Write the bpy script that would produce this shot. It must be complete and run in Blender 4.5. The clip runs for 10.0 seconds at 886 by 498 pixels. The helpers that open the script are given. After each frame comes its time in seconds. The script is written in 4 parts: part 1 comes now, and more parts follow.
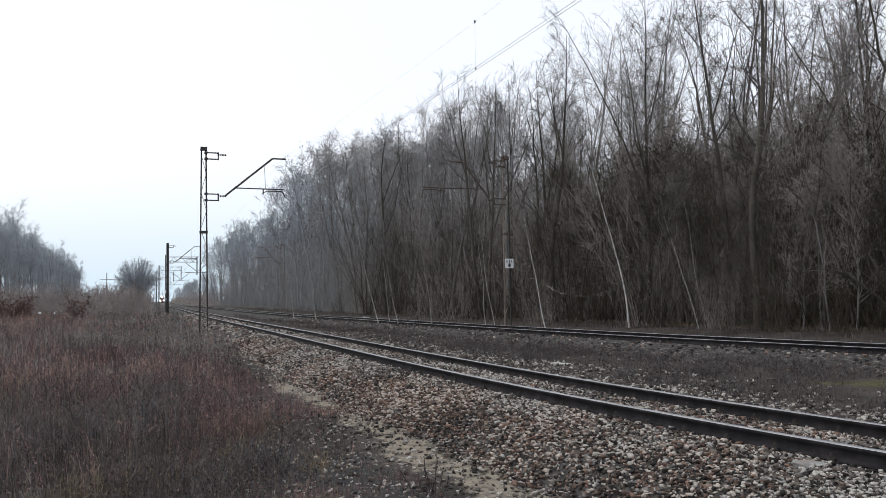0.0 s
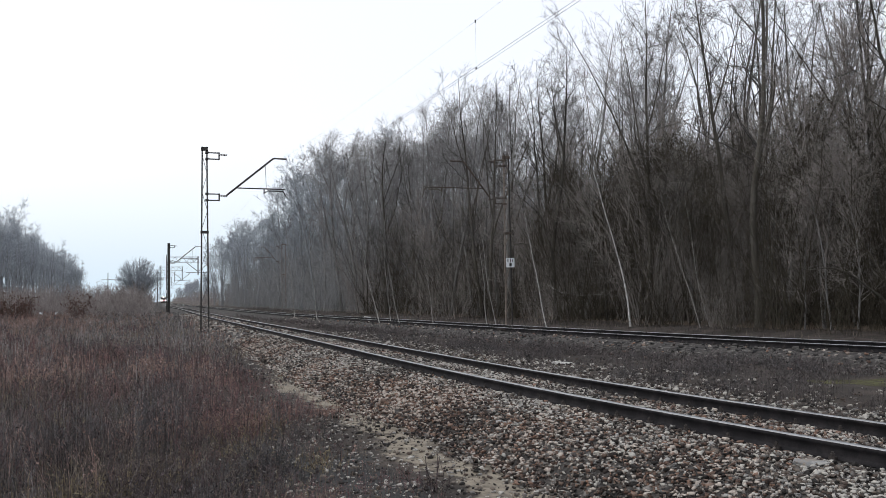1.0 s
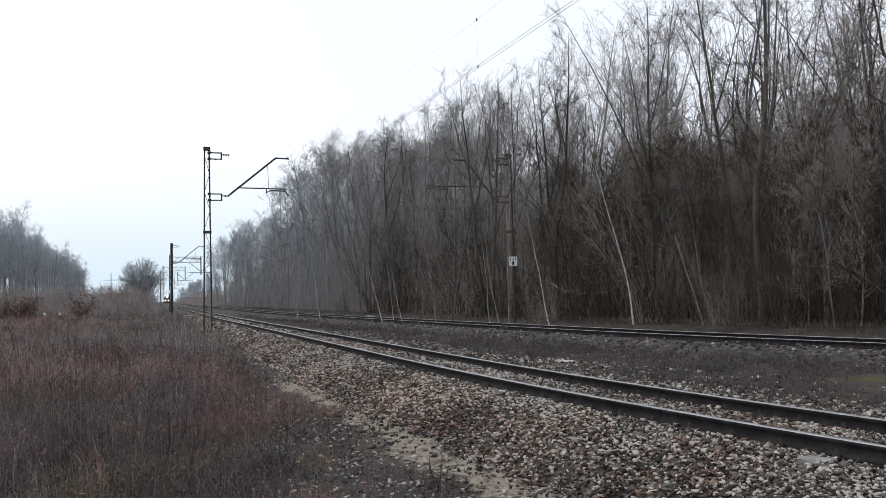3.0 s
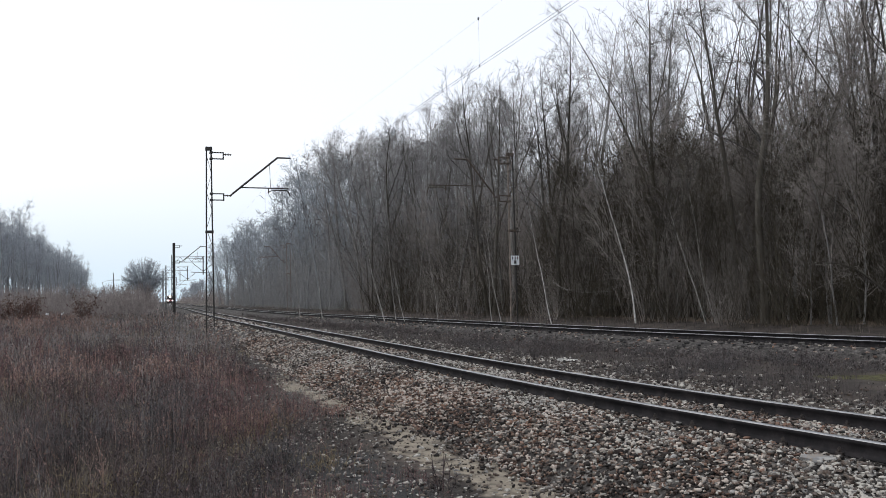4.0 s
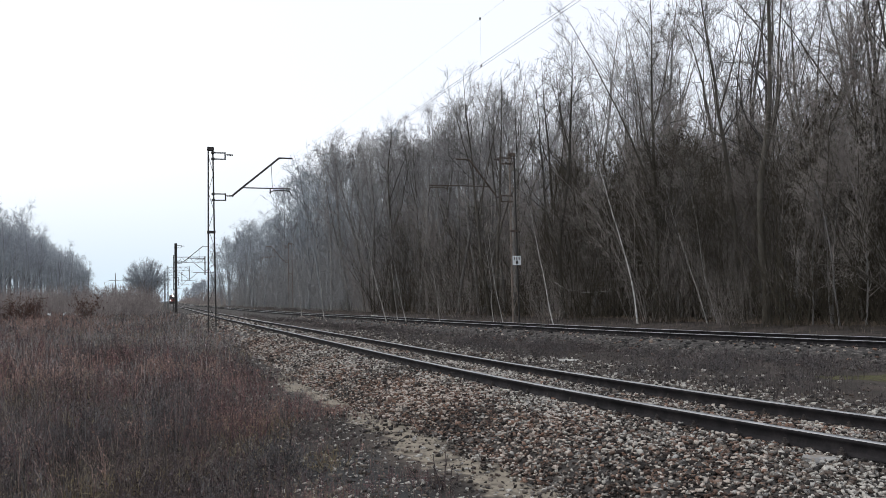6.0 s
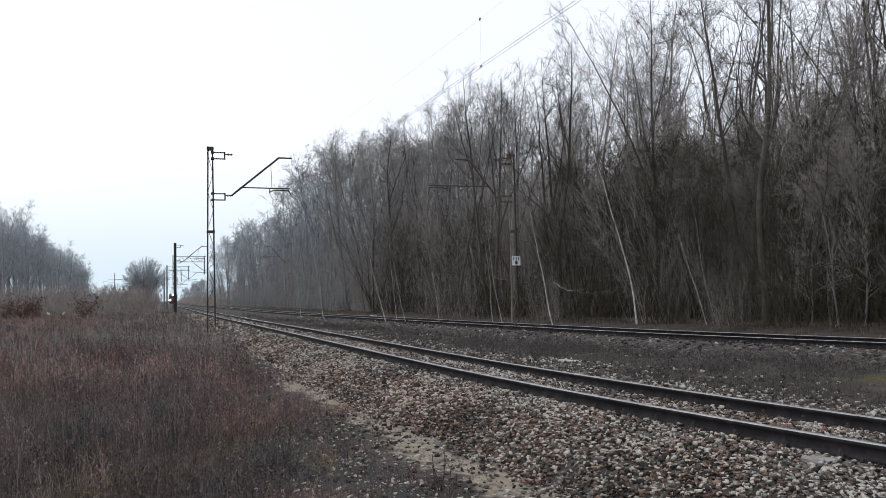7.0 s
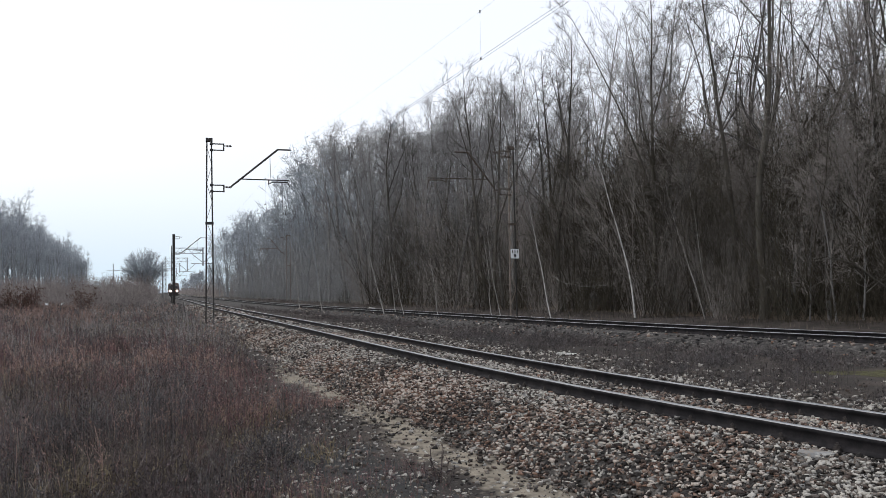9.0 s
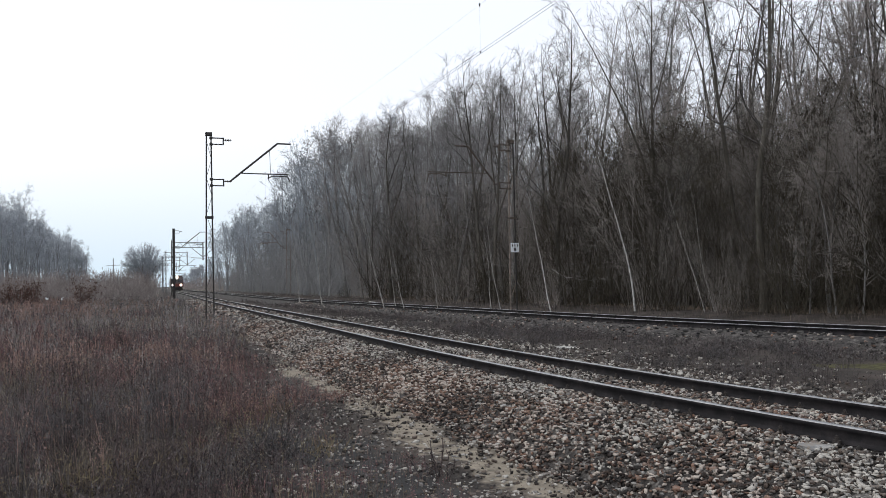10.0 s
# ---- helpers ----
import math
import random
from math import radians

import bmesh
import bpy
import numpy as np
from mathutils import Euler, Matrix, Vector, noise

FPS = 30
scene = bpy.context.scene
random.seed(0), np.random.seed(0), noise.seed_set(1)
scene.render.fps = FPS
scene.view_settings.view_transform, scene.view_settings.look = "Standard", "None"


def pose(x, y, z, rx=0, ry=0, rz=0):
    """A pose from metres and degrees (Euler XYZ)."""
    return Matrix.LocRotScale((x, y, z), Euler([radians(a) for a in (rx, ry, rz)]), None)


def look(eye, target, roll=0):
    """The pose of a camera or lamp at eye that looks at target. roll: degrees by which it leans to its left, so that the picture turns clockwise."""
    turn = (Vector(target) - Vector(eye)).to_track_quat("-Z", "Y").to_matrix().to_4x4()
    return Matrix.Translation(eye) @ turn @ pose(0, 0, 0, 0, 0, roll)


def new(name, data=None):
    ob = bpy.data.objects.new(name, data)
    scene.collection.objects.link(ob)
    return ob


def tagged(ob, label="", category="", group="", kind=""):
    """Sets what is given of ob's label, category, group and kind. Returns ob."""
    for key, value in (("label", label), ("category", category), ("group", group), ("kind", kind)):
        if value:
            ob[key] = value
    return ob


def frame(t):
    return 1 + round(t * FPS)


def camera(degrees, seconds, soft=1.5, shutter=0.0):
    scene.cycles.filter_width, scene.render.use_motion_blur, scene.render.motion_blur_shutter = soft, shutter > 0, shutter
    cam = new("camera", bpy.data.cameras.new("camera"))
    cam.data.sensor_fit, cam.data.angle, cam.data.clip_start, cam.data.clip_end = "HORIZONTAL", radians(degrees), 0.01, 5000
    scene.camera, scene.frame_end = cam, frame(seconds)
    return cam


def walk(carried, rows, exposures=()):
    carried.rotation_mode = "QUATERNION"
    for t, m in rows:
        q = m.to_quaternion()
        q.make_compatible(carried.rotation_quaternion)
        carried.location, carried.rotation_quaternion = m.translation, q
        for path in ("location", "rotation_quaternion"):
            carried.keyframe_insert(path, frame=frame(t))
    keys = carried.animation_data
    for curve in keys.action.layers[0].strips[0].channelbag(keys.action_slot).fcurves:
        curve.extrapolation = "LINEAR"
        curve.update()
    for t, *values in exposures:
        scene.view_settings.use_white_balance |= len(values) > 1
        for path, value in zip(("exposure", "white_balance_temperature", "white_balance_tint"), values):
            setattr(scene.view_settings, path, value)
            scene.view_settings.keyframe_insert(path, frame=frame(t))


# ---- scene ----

# ---------------- camera ----------------
EYE = (0.0, 0.0, 1.3)
cam = camera(53.96, 10.0, soft=0.7)


def aim(yaw, pitch, roll):
    """Pose at EYE: yaw to the right, pitch up, roll to the left, in degrees."""
    a, b = radians(yaw), radians(pitch)
    d = Vector((math.sin(a) * math.cos(b), math.cos(a) * math.cos(b), math.sin(b)))
    return look(EYE, Vector(EYE) + d * 10, roll)


PATH = [
    (0.0, -0.004, 3.158, -0.820), (0.5, -0.035, 3.140, -0.885), (1.0, -0.068, 3.125, -0.940),
    (1.5, -0.102, 3.104, -1.020), (2.0, -0.136, 3.086, -1.090), (2.5, -0.172, 3.072, -1.150),
    (4.0, -0.375, 2.998, -1.345), (4.5, -0.445, 2.990, -1.350), (5.0, -0.482, 2.988, -1.390),
    (5.5, -0.488, 3.000, -1.380), (7.0, -0.449, 3.026, -1.220), (7.5, -0.430, 2.965, -1.180),
    (8.0, -0.400, 2.872, -1.080), (8.5, -0.378, 2.722, -0.990), (9.0, -0.376, 2.540, -0.935),
    (9.5, -0.379, 2.318, -0.970), (10.0, -0.381, 2.138, -1.030)]
walk(cam, [(t, aim(a, b, c)) for t, a, b, c in PATH])

# ---------------- light ----------------
world = bpy.data.worlds.new("world")
scene.world = world
world.use_nodes = True
wn, wl = world.node_tree.nodes, world.node_tree.links
sky = wn.new("ShaderNodeTexSky")
sky.sky_type, sky.sun_disc = "NISHITA", False
sky.sun_elevation, sky.sun_rotation = radians(32), radians(-60)
sky.air_density, sky.dust_density, sky.ozone_density = 1.0, 4.0, 1.2
cloud = wn.new("ShaderNodeMix")
cloud.data_type = "RGBA"
cloud.inputs["Factor"].default_value = 0.8
cloud.inputs["B"].default_value = (9.5, 9.9, 10.7, 1)
wl.new(sky.outputs["Color"], cloud.inputs["A"])
# the cloud cover is bluer and dimmer towards the misty horizon
way, axes, rise, veil = (wn.new("ShaderNode" + s) for s in ("TexCoord", "SeparateXYZ", "MapRange", "Mix"))
rise.interpolation_type = "SMOOTHSTEP"
rise.inputs["From Min"].default_value, rise.inputs["From Max"].default_value = -0.02, 0.19
veil.data_type = "RGBA"
veil.inputs["A"].default_value = (6.1, 7.35, 8.35, 1)
wl.new(way.outputs["Generated"], axes.inputs["Vector"])
wl.new(axes.outputs["Z"], rise.inputs["Value"])
wl.new(rise.outputs["Result"], veil.inputs["Factor"])
wl.new(cloud.outputs["Result"], veil.inputs["B"])
wl.new(veil.outputs["Result"], wn["Background"].inputs["Color"])
wn["Background"].inputs["Strength"].default_value = 0.118
sun = new("sun", bpy.data.lights.new("sun", "SUN"))
sun.data.energy, sun.data.angle, sun.data.color = 0.5, radians(25), (1.0, 0.97, 0.93)
sun.matrix_world = look((0, 0, 60), (35, 20, 20))
scene.view_settings.exposure = 0.0


# ---------------- materials ----------------
def mat(name, cols, scale=4.0, rough=0.85, bump=0.3, fine=40.0, metal=0.0, isl=0.0, obj=0.0, stretch=(1, 1, 1), dist=0.02, spec=0.3):
    """A surface with a ramp of colours over two scales of noise and a fine relief; isl and obj vary it by island and by object."""
    m = bpy.data.materials.new(name)
    m.use_nodes = True
    n, l = m.node_tree.nodes, m.node_tree.links
    b = n["Principled BSDF"]
    b.inputs["Roughness"].default_value, b.inputs["Metallic"].default_value = rough, metal
    b.inputs["Specular IOR Level"].default_value = spec
    tc, mp = n.new("ShaderNodeTexCoord"), n.new("ShaderNodeMapping")
    mp.inputs["Scale"].default_value = stretch
    l.new(tc.outputs["Object"], mp.inputs["Vector"])
    n1, n2 = n.new("ShaderNodeTexNoise"), n.new("ShaderNodeTexNoise")
    for nd, s, det in ((n1, scale, 5), (n2, fine, 3)):
        nd.inputs["Scale"].default_value, nd.inputs["Detail"].default_value = s, det
        l.new(mp.outputs["Vector"], nd.inputs["Vector"])
    add = n.new("ShaderNodeMath")
    add.operation = "MULTIPLY_ADD"
    add.inputs[1].default_value = 0.35
    l.new(n2.outputs["Fac"], add.inputs[0])
    l.new(n1.outputs["Fac"], add.inputs[2])
    last = add
    for amount, node, out in ((isl, "ShaderNodeNewGeometry", "Random Per Island"), (obj, "ShaderNodeObjectInfo", "Random")):
        if amount:
            g, k = n.new(node), n.new("ShaderNodeMath")
            k.operation = "MULTIPLY_ADD"
            k.inputs[1].default_value = amount
            sub = n.new("ShaderNodeMath")
            sub.operation = "SUBTRACT"
            sub.inputs[1].default_value = 0.5
            l.new(g.outputs[out], sub.inputs[0])
            l.new(sub.outputs[0], k.inputs[0])
            l.new(last.outputs[0], k.inputs[2])
            last = k
    r = n.new("ShaderNodeValToRGB")
    e = r.color_ramp.elements
    while len(e) < len(cols):
        e.new(0.5)
    for i, c in enumerate(cols):
        e[i].position = 0.42 + 0.5 * i / max(1, len(cols) - 1)
        e[i].color = (*c, 1)
    l.new(last.outputs[0], r.inputs["Fac"])
    l.new(r.outputs["Color"], b.inputs["Base Color"])
    if bump:
        bp = n.new("ShaderNodeBump")
        bp.inputs["Strength"].default_value, bp.inputs["Distance"].default_value = bump, dist
        l.new(add.outputs[0], bp.inputs["Height"])
        l.new(bp.outputs["Normal"], b.inputs["Normal"])
    return m


def glow(name, col, power):
    m = bpy.data.materials.new(name)
    m.use_nodes = True
    b = m.node_tree.nodes["Principled BSDF"]
    b.inputs["Emission Color"].default_value = (*col, 1)
    b.inputs["Emission Strength"].default_value = power
    return m


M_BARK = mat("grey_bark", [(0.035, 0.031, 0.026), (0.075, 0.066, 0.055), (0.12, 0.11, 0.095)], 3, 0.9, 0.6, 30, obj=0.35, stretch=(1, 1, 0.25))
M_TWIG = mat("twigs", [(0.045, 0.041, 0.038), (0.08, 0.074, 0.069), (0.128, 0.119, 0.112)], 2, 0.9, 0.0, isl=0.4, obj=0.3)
# bark and twigs lightened for mid-distance trees: haze put into the colour
M_MIDBARK = mat("mid_haze_bark", [(0.108, 0.102, 0.098), (0.182, 0.173, 0.166), (0.265, 0.254, 0.245)], 3, 0.9, 0.6, 30, obj=0.35, stretch=(1, 1, 0.25))
M_MIDTWIG = mat("mid_haze_twigs", [(0.178, 0.17, 0.168), (0.275, 0.263, 0.26), (0.385, 0.37, 0.366)], 2, 0.9, 0.0, isl=0.4, obj=0.35)
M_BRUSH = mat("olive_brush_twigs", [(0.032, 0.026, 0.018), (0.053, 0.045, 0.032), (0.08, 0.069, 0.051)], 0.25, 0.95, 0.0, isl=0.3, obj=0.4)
# thicket twigs lightened with distance to stand for haze
M_BRUSH_MID = mat("mid_haze_thicket_twigs", [(0.175, 0.155, 0.142), (0.262, 0.235, 0.216), (0.365, 0.332, 0.308)], 0.3, 0.95, 0.0, isl=0.3, obj=0.4)
M_BIRCH = mat("birch_bark", [(0.05, 0.047, 0.043), (0.2, 0.19, 0.175), (0.4, 0.385, 0.36), (0.3, 0.285, 0.26)], 3, 0.8, 0.3, 14, stretch=(0.5, 0.5, 2.0))
# far twigs, bark and scrub: distance haze put into bluish pale colours
M_FARTWIG = mat("far_haze_twigs", [(0.22, 0.237, 0.26), (0.325, 0.347, 0.375), (0.43, 0.452, 0.48)], 0.5, 0.95, 0.0, isl=0.4, obj=0.3)
M_HAZEBARK = mat("far_haze_bark", [(0.12, 0.124, 0.13), (0.2, 0.205, 0.213), (0.3, 0.306, 0.315)], 3, 0.9, 0.5, 30, obj=0.35, stretch=(1, 1, 0.25))
M_FARBRUSH = mat("far_haze_brush", [(0.2, 0.175, 0.165), (0.29, 0.252, 0.238), (0.38, 0.335, 0.315)], 0.6, 0.95, 0.0, isl=0.4, obj=0.4)
M_REDTWIG = mat("red_brown_twigs", [(0.06, 0.035, 0.03), (0.10, 0.06, 0.05), (0.15, 0.09, 0.075)], 1.5, 0.95, 0.0, isl=0.5)
M_REDSHRUB = mat("purple_brown_twigs", [(0.1, 0.075, 0.075), (0.16, 0.12, 0.118), (0.22, 0.17, 0.165)], 1.0, 0.95, 0.0, isl=0.4)
M_LEAF = mat("dry_leaves", [(0.06, 0.03, 0.024), (0.1, 0.052, 0.04), (0.14, 0.08, 0.06)], 6, 0.8, 0.0, isl=0.6)
M_STEEL = mat("weathered_mast_steel", [(0.022, 0.02, 0.019), (0.045, 0.042, 0.04), (0.07, 0.062, 0.056)], 6, 0.6, 0.2, 60, 0.3)
M_RUSTY = mat("rusty_mast_steel", [(0.045, 0.036, 0.03), (0.09, 0.07, 0.056), (0.15, 0.12, 0.095)], 5, 0.7, 0.2, 60, 0.1)
M_WIRE = mat("dull_wire", [(0.03, 0.03, 0.03), (0.06, 0.055, 0.05)], 6, 0.5, 0.0, metal=0.6)
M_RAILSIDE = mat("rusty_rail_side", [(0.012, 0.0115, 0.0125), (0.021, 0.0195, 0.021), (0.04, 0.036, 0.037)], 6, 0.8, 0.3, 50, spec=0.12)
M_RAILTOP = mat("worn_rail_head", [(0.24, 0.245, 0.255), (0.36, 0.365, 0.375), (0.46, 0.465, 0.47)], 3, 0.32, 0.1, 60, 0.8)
M_SLEEPER = mat("old_sleeper", [(0.06, 0.055, 0.05), (0.12, 0.11, 0.105), (0.2, 0.19, 0.18)], 6, 0.9, 0.5, 50, obj=0.4)
M_CLIP = mat("rusty_fastening", [(0.025, 0.021, 0.02), (0.055, 0.045, 0.041)], 20, 0.8, 0.3)
M_STONE = mat("ballast_stone", [(0.024, 0.021, 0.019), (0.1, 0.072, 0.058), (0.125, 0.115, 0.106), (0.175, 0.138, 0.11), (0.165, 0.162, 0.158), (0.46, 0.43, 0.385)], 0.5, 0.85, 0.35, 60, isl=0.85, dist=0.01)
M_STONE_DARK = mat("dark_ballast_stone", [(0.025, 0.024, 0.024), (0.06, 0.056, 0.053), (0.11, 0.102, 0.095), (0.2, 0.185, 0.17)], 0.5, 0.9, 0.35, 60, isl=0.68, dist=0.01)
M_STONE_WARM = mat("reddish_ballast_stone", [(0.032, 0.024, 0.021), (0.125, 0.074, 0.055), (0.17, 0.124, 0.1), (0.24, 0.137, 0.095), (0.2, 0.158, 0.132), (0.48, 0.415, 0.36)], 0.5, 0.85, 0.35, 60, isl=0.85, dist=0.01)
M_STONE_ONE = mat("loose_stone", [(0.044, 0.041, 0.038), (0.141, 0.097, 0.078), (0.163, 0.155, 0.148), (0.255, 0.216, 0.176), (0.211, 0.211, 0.211), (0.37, 0.352, 0.326)], 2.5, 0.85, 0.35, 60, obj=0.7, dist=0.01)
M_GRASS = mat("dry_weed_stalks", [(0.026, 0.022, 0.022), (0.066, 0.055, 0.053), (0.108, 0.088, 0.081), (0.23, 0.192, 0.15)], 1.7, 0.95, 0.0, isl=0.55)
M_WEED = mat("dark_weed_stalks", [(0.036, 0.028, 0.03), (0.08, 0.06, 0.061), (0.125, 0.093, 0.09)], 0.8, 0.95, 0.0, isl=0.5)
M_STRAW = mat("straw", [(0.13, 0.1, 0.065), (0.23, 0.185, 0.115), (0.35, 0.29, 0.18)], 0.8, 0.95, 0.0, isl=0.5)
M_MOSS = mat("moss", [(0.042, 0.035, 0.024), (0.066, 0.062, 0.03), (0.125, 0.122, 0.048)], 5, 0.95, 1.0, 45, dist=0.06)
M_WEED_RED = mat("reddish_weed_stems", [(0.05, 0.028, 0.031), (0.128, 0.067, 0.07), (0.195, 0.108, 0.105), (0.28, 0.178, 0.16)], 1.5, 0.95, 0.0, isl=0.5)
M_LOWWEED = mat("low_grey_brown_weeds", [(0.045, 0.038, 0.038), (0.09, 0.077, 0.075), (0.15, 0.13, 0.122)], 1.1, 0.95, 0.0, isl=0.5)
# rust-brown stems of the far field, paled to stand for haze
M_WEED_RUST = mat("hazed_rust_weed_stems", [(0.18, 0.11, 0.092), (0.29, 0.185, 0.155), (0.4, 0.275, 0.235)], 0.35, 0.95, 0.0, isl=0.55)
M_WEED_GREY = mat("grey_weed_stems", [(0.034, 0.032, 0.033), (0.078, 0.072, 0.074), (0.132, 0.122, 0.121), (0.2, 0.186, 0.177)], 1.9, 0.95, 0.0, isl=0.55)
M_BIRCH_WHITE = mat("white_birch_bark", [(0.06, 0.056, 0.05), (0.34, 0.33, 0.31), (0.55, 0.535, 0.51), (0.42, 0.405, 0.38)], 3, 0.75, 0.3, 14, stretch=(0.5, 0.5, 2.0))
# far grass with the haze put into its greyish colour
M_HAZEGRASS = mat("bleached_grass", [(0.175, 0.162, 0.157), (0.27, 0.25, 0.24), (0.4, 0.37, 0.35)], 0.4, 0.95, 0.0, isl=0.5)
M_GANTRY = mat("grey_portal_steel", [(0.09, 0.092, 0.095), (0.14, 0.142, 0.145), (0.2, 0.2, 0.2)], 4, 0.6, 0.1, 40, 0.2)
# rusty steel with the light that falls on it put into the colour
M_RUST_LIGHT = mat("lightened_rusty_steel", [(0.12, 0.095, 0.08), (0.19, 0.155, 0.13), (0.28, 0.235, 0.2)], 5, 0.7, 0.2, 60, 0.0)
# the furthest thickets: haze put into a pale grey
M_BRUSH_HAZE = mat("far_haze_thicket_twigs", [(0.175, 0.172, 0.172), (0.27, 0.266, 0.267), (0.37, 0.366, 0.368)], 0.5, 0.95, 0.0, isl=0.4)
M_ENAMEL = mat("white_enamel", [(0.8, 0.83, 0.85), (0.88, 0.9, 0.91)], 3, 0.35, 0.05)
M_BLACK = mat("black_paint", [(0.02, 0.02, 0.02), (0.04, 0.04, 0.04)], 5, 0.5, 0.0)
M_PORCELAIN = mat("brown_porcelain", [(0.06, 0.045, 0.04), (0.1, 0.08, 0.07)], 5, 0.3, 0.0)
# body paint lightened to stand for the haze in front of it
M_LOCO = mat("hazed_dirty_locomotive_paint", [(0.06, 0.05, 0.052), (0.1, 0.08, 0.08), (0.15, 0.12, 0.115)], 2, 0.6, 0.1)
M_LOCO_FRONT = mat("dull_red_paint", [(0.12, 0.04, 0.03), (0.18, 0.06, 0.045)], 2, 0.5, 0.1)
M_GLASS = mat("dark_window_glass", [(0.02, 0.022, 0.025), (0.03, 0.033, 0.036)], 2, 0.08, 0.0, spec=0.6)
M_LAMP = glow("headlamp_glow", (1.0, 0.86, 0.72), 90.0)
M_CONCRETE = mat("pale_concrete", [(0.3, 0.29, 0.27), (0.45, 0.44, 0.41), (0.55, 0.54, 0.5)], 6, 0.9, 0.4, 60)
# bed colour kept dark to stand for the shadow between the stones
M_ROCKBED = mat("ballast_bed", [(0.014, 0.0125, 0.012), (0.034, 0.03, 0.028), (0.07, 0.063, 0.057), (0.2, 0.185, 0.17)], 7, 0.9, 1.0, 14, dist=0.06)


def ground_material():
    """Soil darkened for the shade under the weeds, with pale sand, grey cinders and dead leaves where the masks say so.
    """
    m = mat("field_soil", [(0.02, 0.0165, 0.014), (0.042, 0.034, 0.029), (0.08, 0.064, 0.053)], 1.4, 0.95, 0.8, 35, dist=0.05)
    n, l = m.node_tree.nodes, m.node_tree.links
    b, ramp = n["Principled BSDF"], next(x for x in n if x.type == "VALTORGB")
    last = ramp.outputs["Color"]
    for attr, cols in (("sand", ((0.1, 0.085, 0.065, 1), (0.36, 0.31, 0.24, 1))), ("cinder", ((0.012, 0.012, 0.013, 1), (0.055, 0.053, 0.051, 1))), ("litter", ((0.07, 0.05, 0.037, 1), (0.26, 0.2, 0.15, 1)))):
        a, t, r, x, k = (n.new("ShaderNode" + s) for s in ("Attribute", "TexNoise", "Mix", "Mix", "MapRange"))
        a.attribute_name = attr
        t.inputs["Scale"].default_value, t.inputs["Detail"].default_value = 7.0, 10.0
        tc = next(y for y in n if y.type == "TEX_COORD")
        l.new(tc.outputs["Object"], t.inputs["Vector"])
        r.data_type = x.data_type = "RGBA"
        r.inputs["A"].default_value, r.inputs["B"].default_value = cols
        l.new(t.outputs["Fac"], r.inputs["Factor"])
        s = n.new("ShaderNodeMath")
        s.operation = "ADD"
        l.new(a.outputs["Fac"], s.inputs[0])
        l.new(t.outputs["Fac"], s.inputs[1])
        k.inputs["From Min"].default_value, k.inputs["From Max"].default_value = 0.85, 1.15
        l.new(s.outputs[0], k.inputs["Value"])
        l.new(k.outputs["Result"], x.inputs["Factor"])
        l.new(last, x.inputs["A"])
        l.new(r.outputs["Result"], x.inputs["B"])
        last = x.outputs["Result"]
    l.new(last, b.inputs["Base Color"])
    return m


M_GROUND = ground_material()

# ---------------- plan ----------------
RAIL_OFF = 0.7535
NEAR = {-60: 62, -40: 42, -20: 23, -10: 14.6, 0: 7.5, 4: 5.0, 8: 2.94, 12: 1.22, 16: -0.27, 20: -1.68, 25: -3.4, 30: -5.13, 40: -8.62,
        50: -12.16, 60: -15.68, 80: -22.5, 106: -31.2, 140: -42.6, 175: -54.8, 240: -76.9, 400: -129.4, 900: -293.4}
FAR = {-60: 76, -40: 58, -20: 40, 0: 24.5, 10: 16.4, 19.8: 10.0, 26.9: 6.15, 31: 4.3, 44.3: -1.3, 58.4: -7.0, 74.3: -13.6, 100: -23.0,
       127: -32.2, 175: -48.9, 240: -72.0, 400: -124.9, 900: -288.9}
YS = np.arange(-60, 900, 0.5)


def centre_line(table):
    """x over YS of a track's middle, from its inner rail."""
    x = np.interp(YS, list(table), list(table.values()))
    for w in (9, 9, 9):
        x = np.convolve(np.pad(x, w // 2, mode="reflect", reflect_type="odd"), np.ones(w) / w, "valid")
    s = np.gradient(x, YS)
    return x + RAIL_OFF * np.hypot(1, s)


XN, XF = centre_line(NEAR), centre_line(FAR)


def cx(y, far=False):
    return np.interp(y, YS, XF if far else XN)


def slope(y, far=False):
    return (cx(y + 0.5, far) - cx(y - 0.5, far))


def off(x, y, far=False):
    """Distance from a track's middle, positive to its right."""
    return (x - cx(y, far)) / np.hypot(1, slope(y, far))


def at(y, o, far=False):
    """The place o metres to the right of a track's middle at y."""
    s = slope(y, far)
    h = np.hypot(1, s)
    return cx(y, far) + o / h, y - o * s / h


def smooth(a, b, v):
    t = np.clip((v - a) / (b - a), 0, 1)
    return t * t * (3 - 2 * t)


def wave(x, y):
    return 0.05 * np.sin(x * 0.7 + 1.3) * np.cos(y * 0.53) + 0.03 * np.sin(x * 1.9 + y * 1.3) + 0.02 * np.cos(x * 3.7 - y * 2.9)


def height(x, y):
    """The ground's height; the rails' tops are at 0."""
    a, b = off(x, y), off(x, y, True)
    z = -0.47 + wave(x, y)
    z = z + smooth(0.5, 4.5, a) * (1 - smooth(-3.0, -0.5, b)) * 0.03
    z = z + smooth(1.5, 6.0, b) * 0.28
    z = z + smooth(12, 70, b) * 4.0 * (1 - smooth(170, 320, y))
    z = z + smooth(4, 20, -a) * smooth(12, 50, y) * 0.22
    dip = (1 - smooth(1.6, 2.9, np.abs(a))) + (1 - smooth(1.5, 2.6, np.abs(b)))
    return z - 0.2 * dip


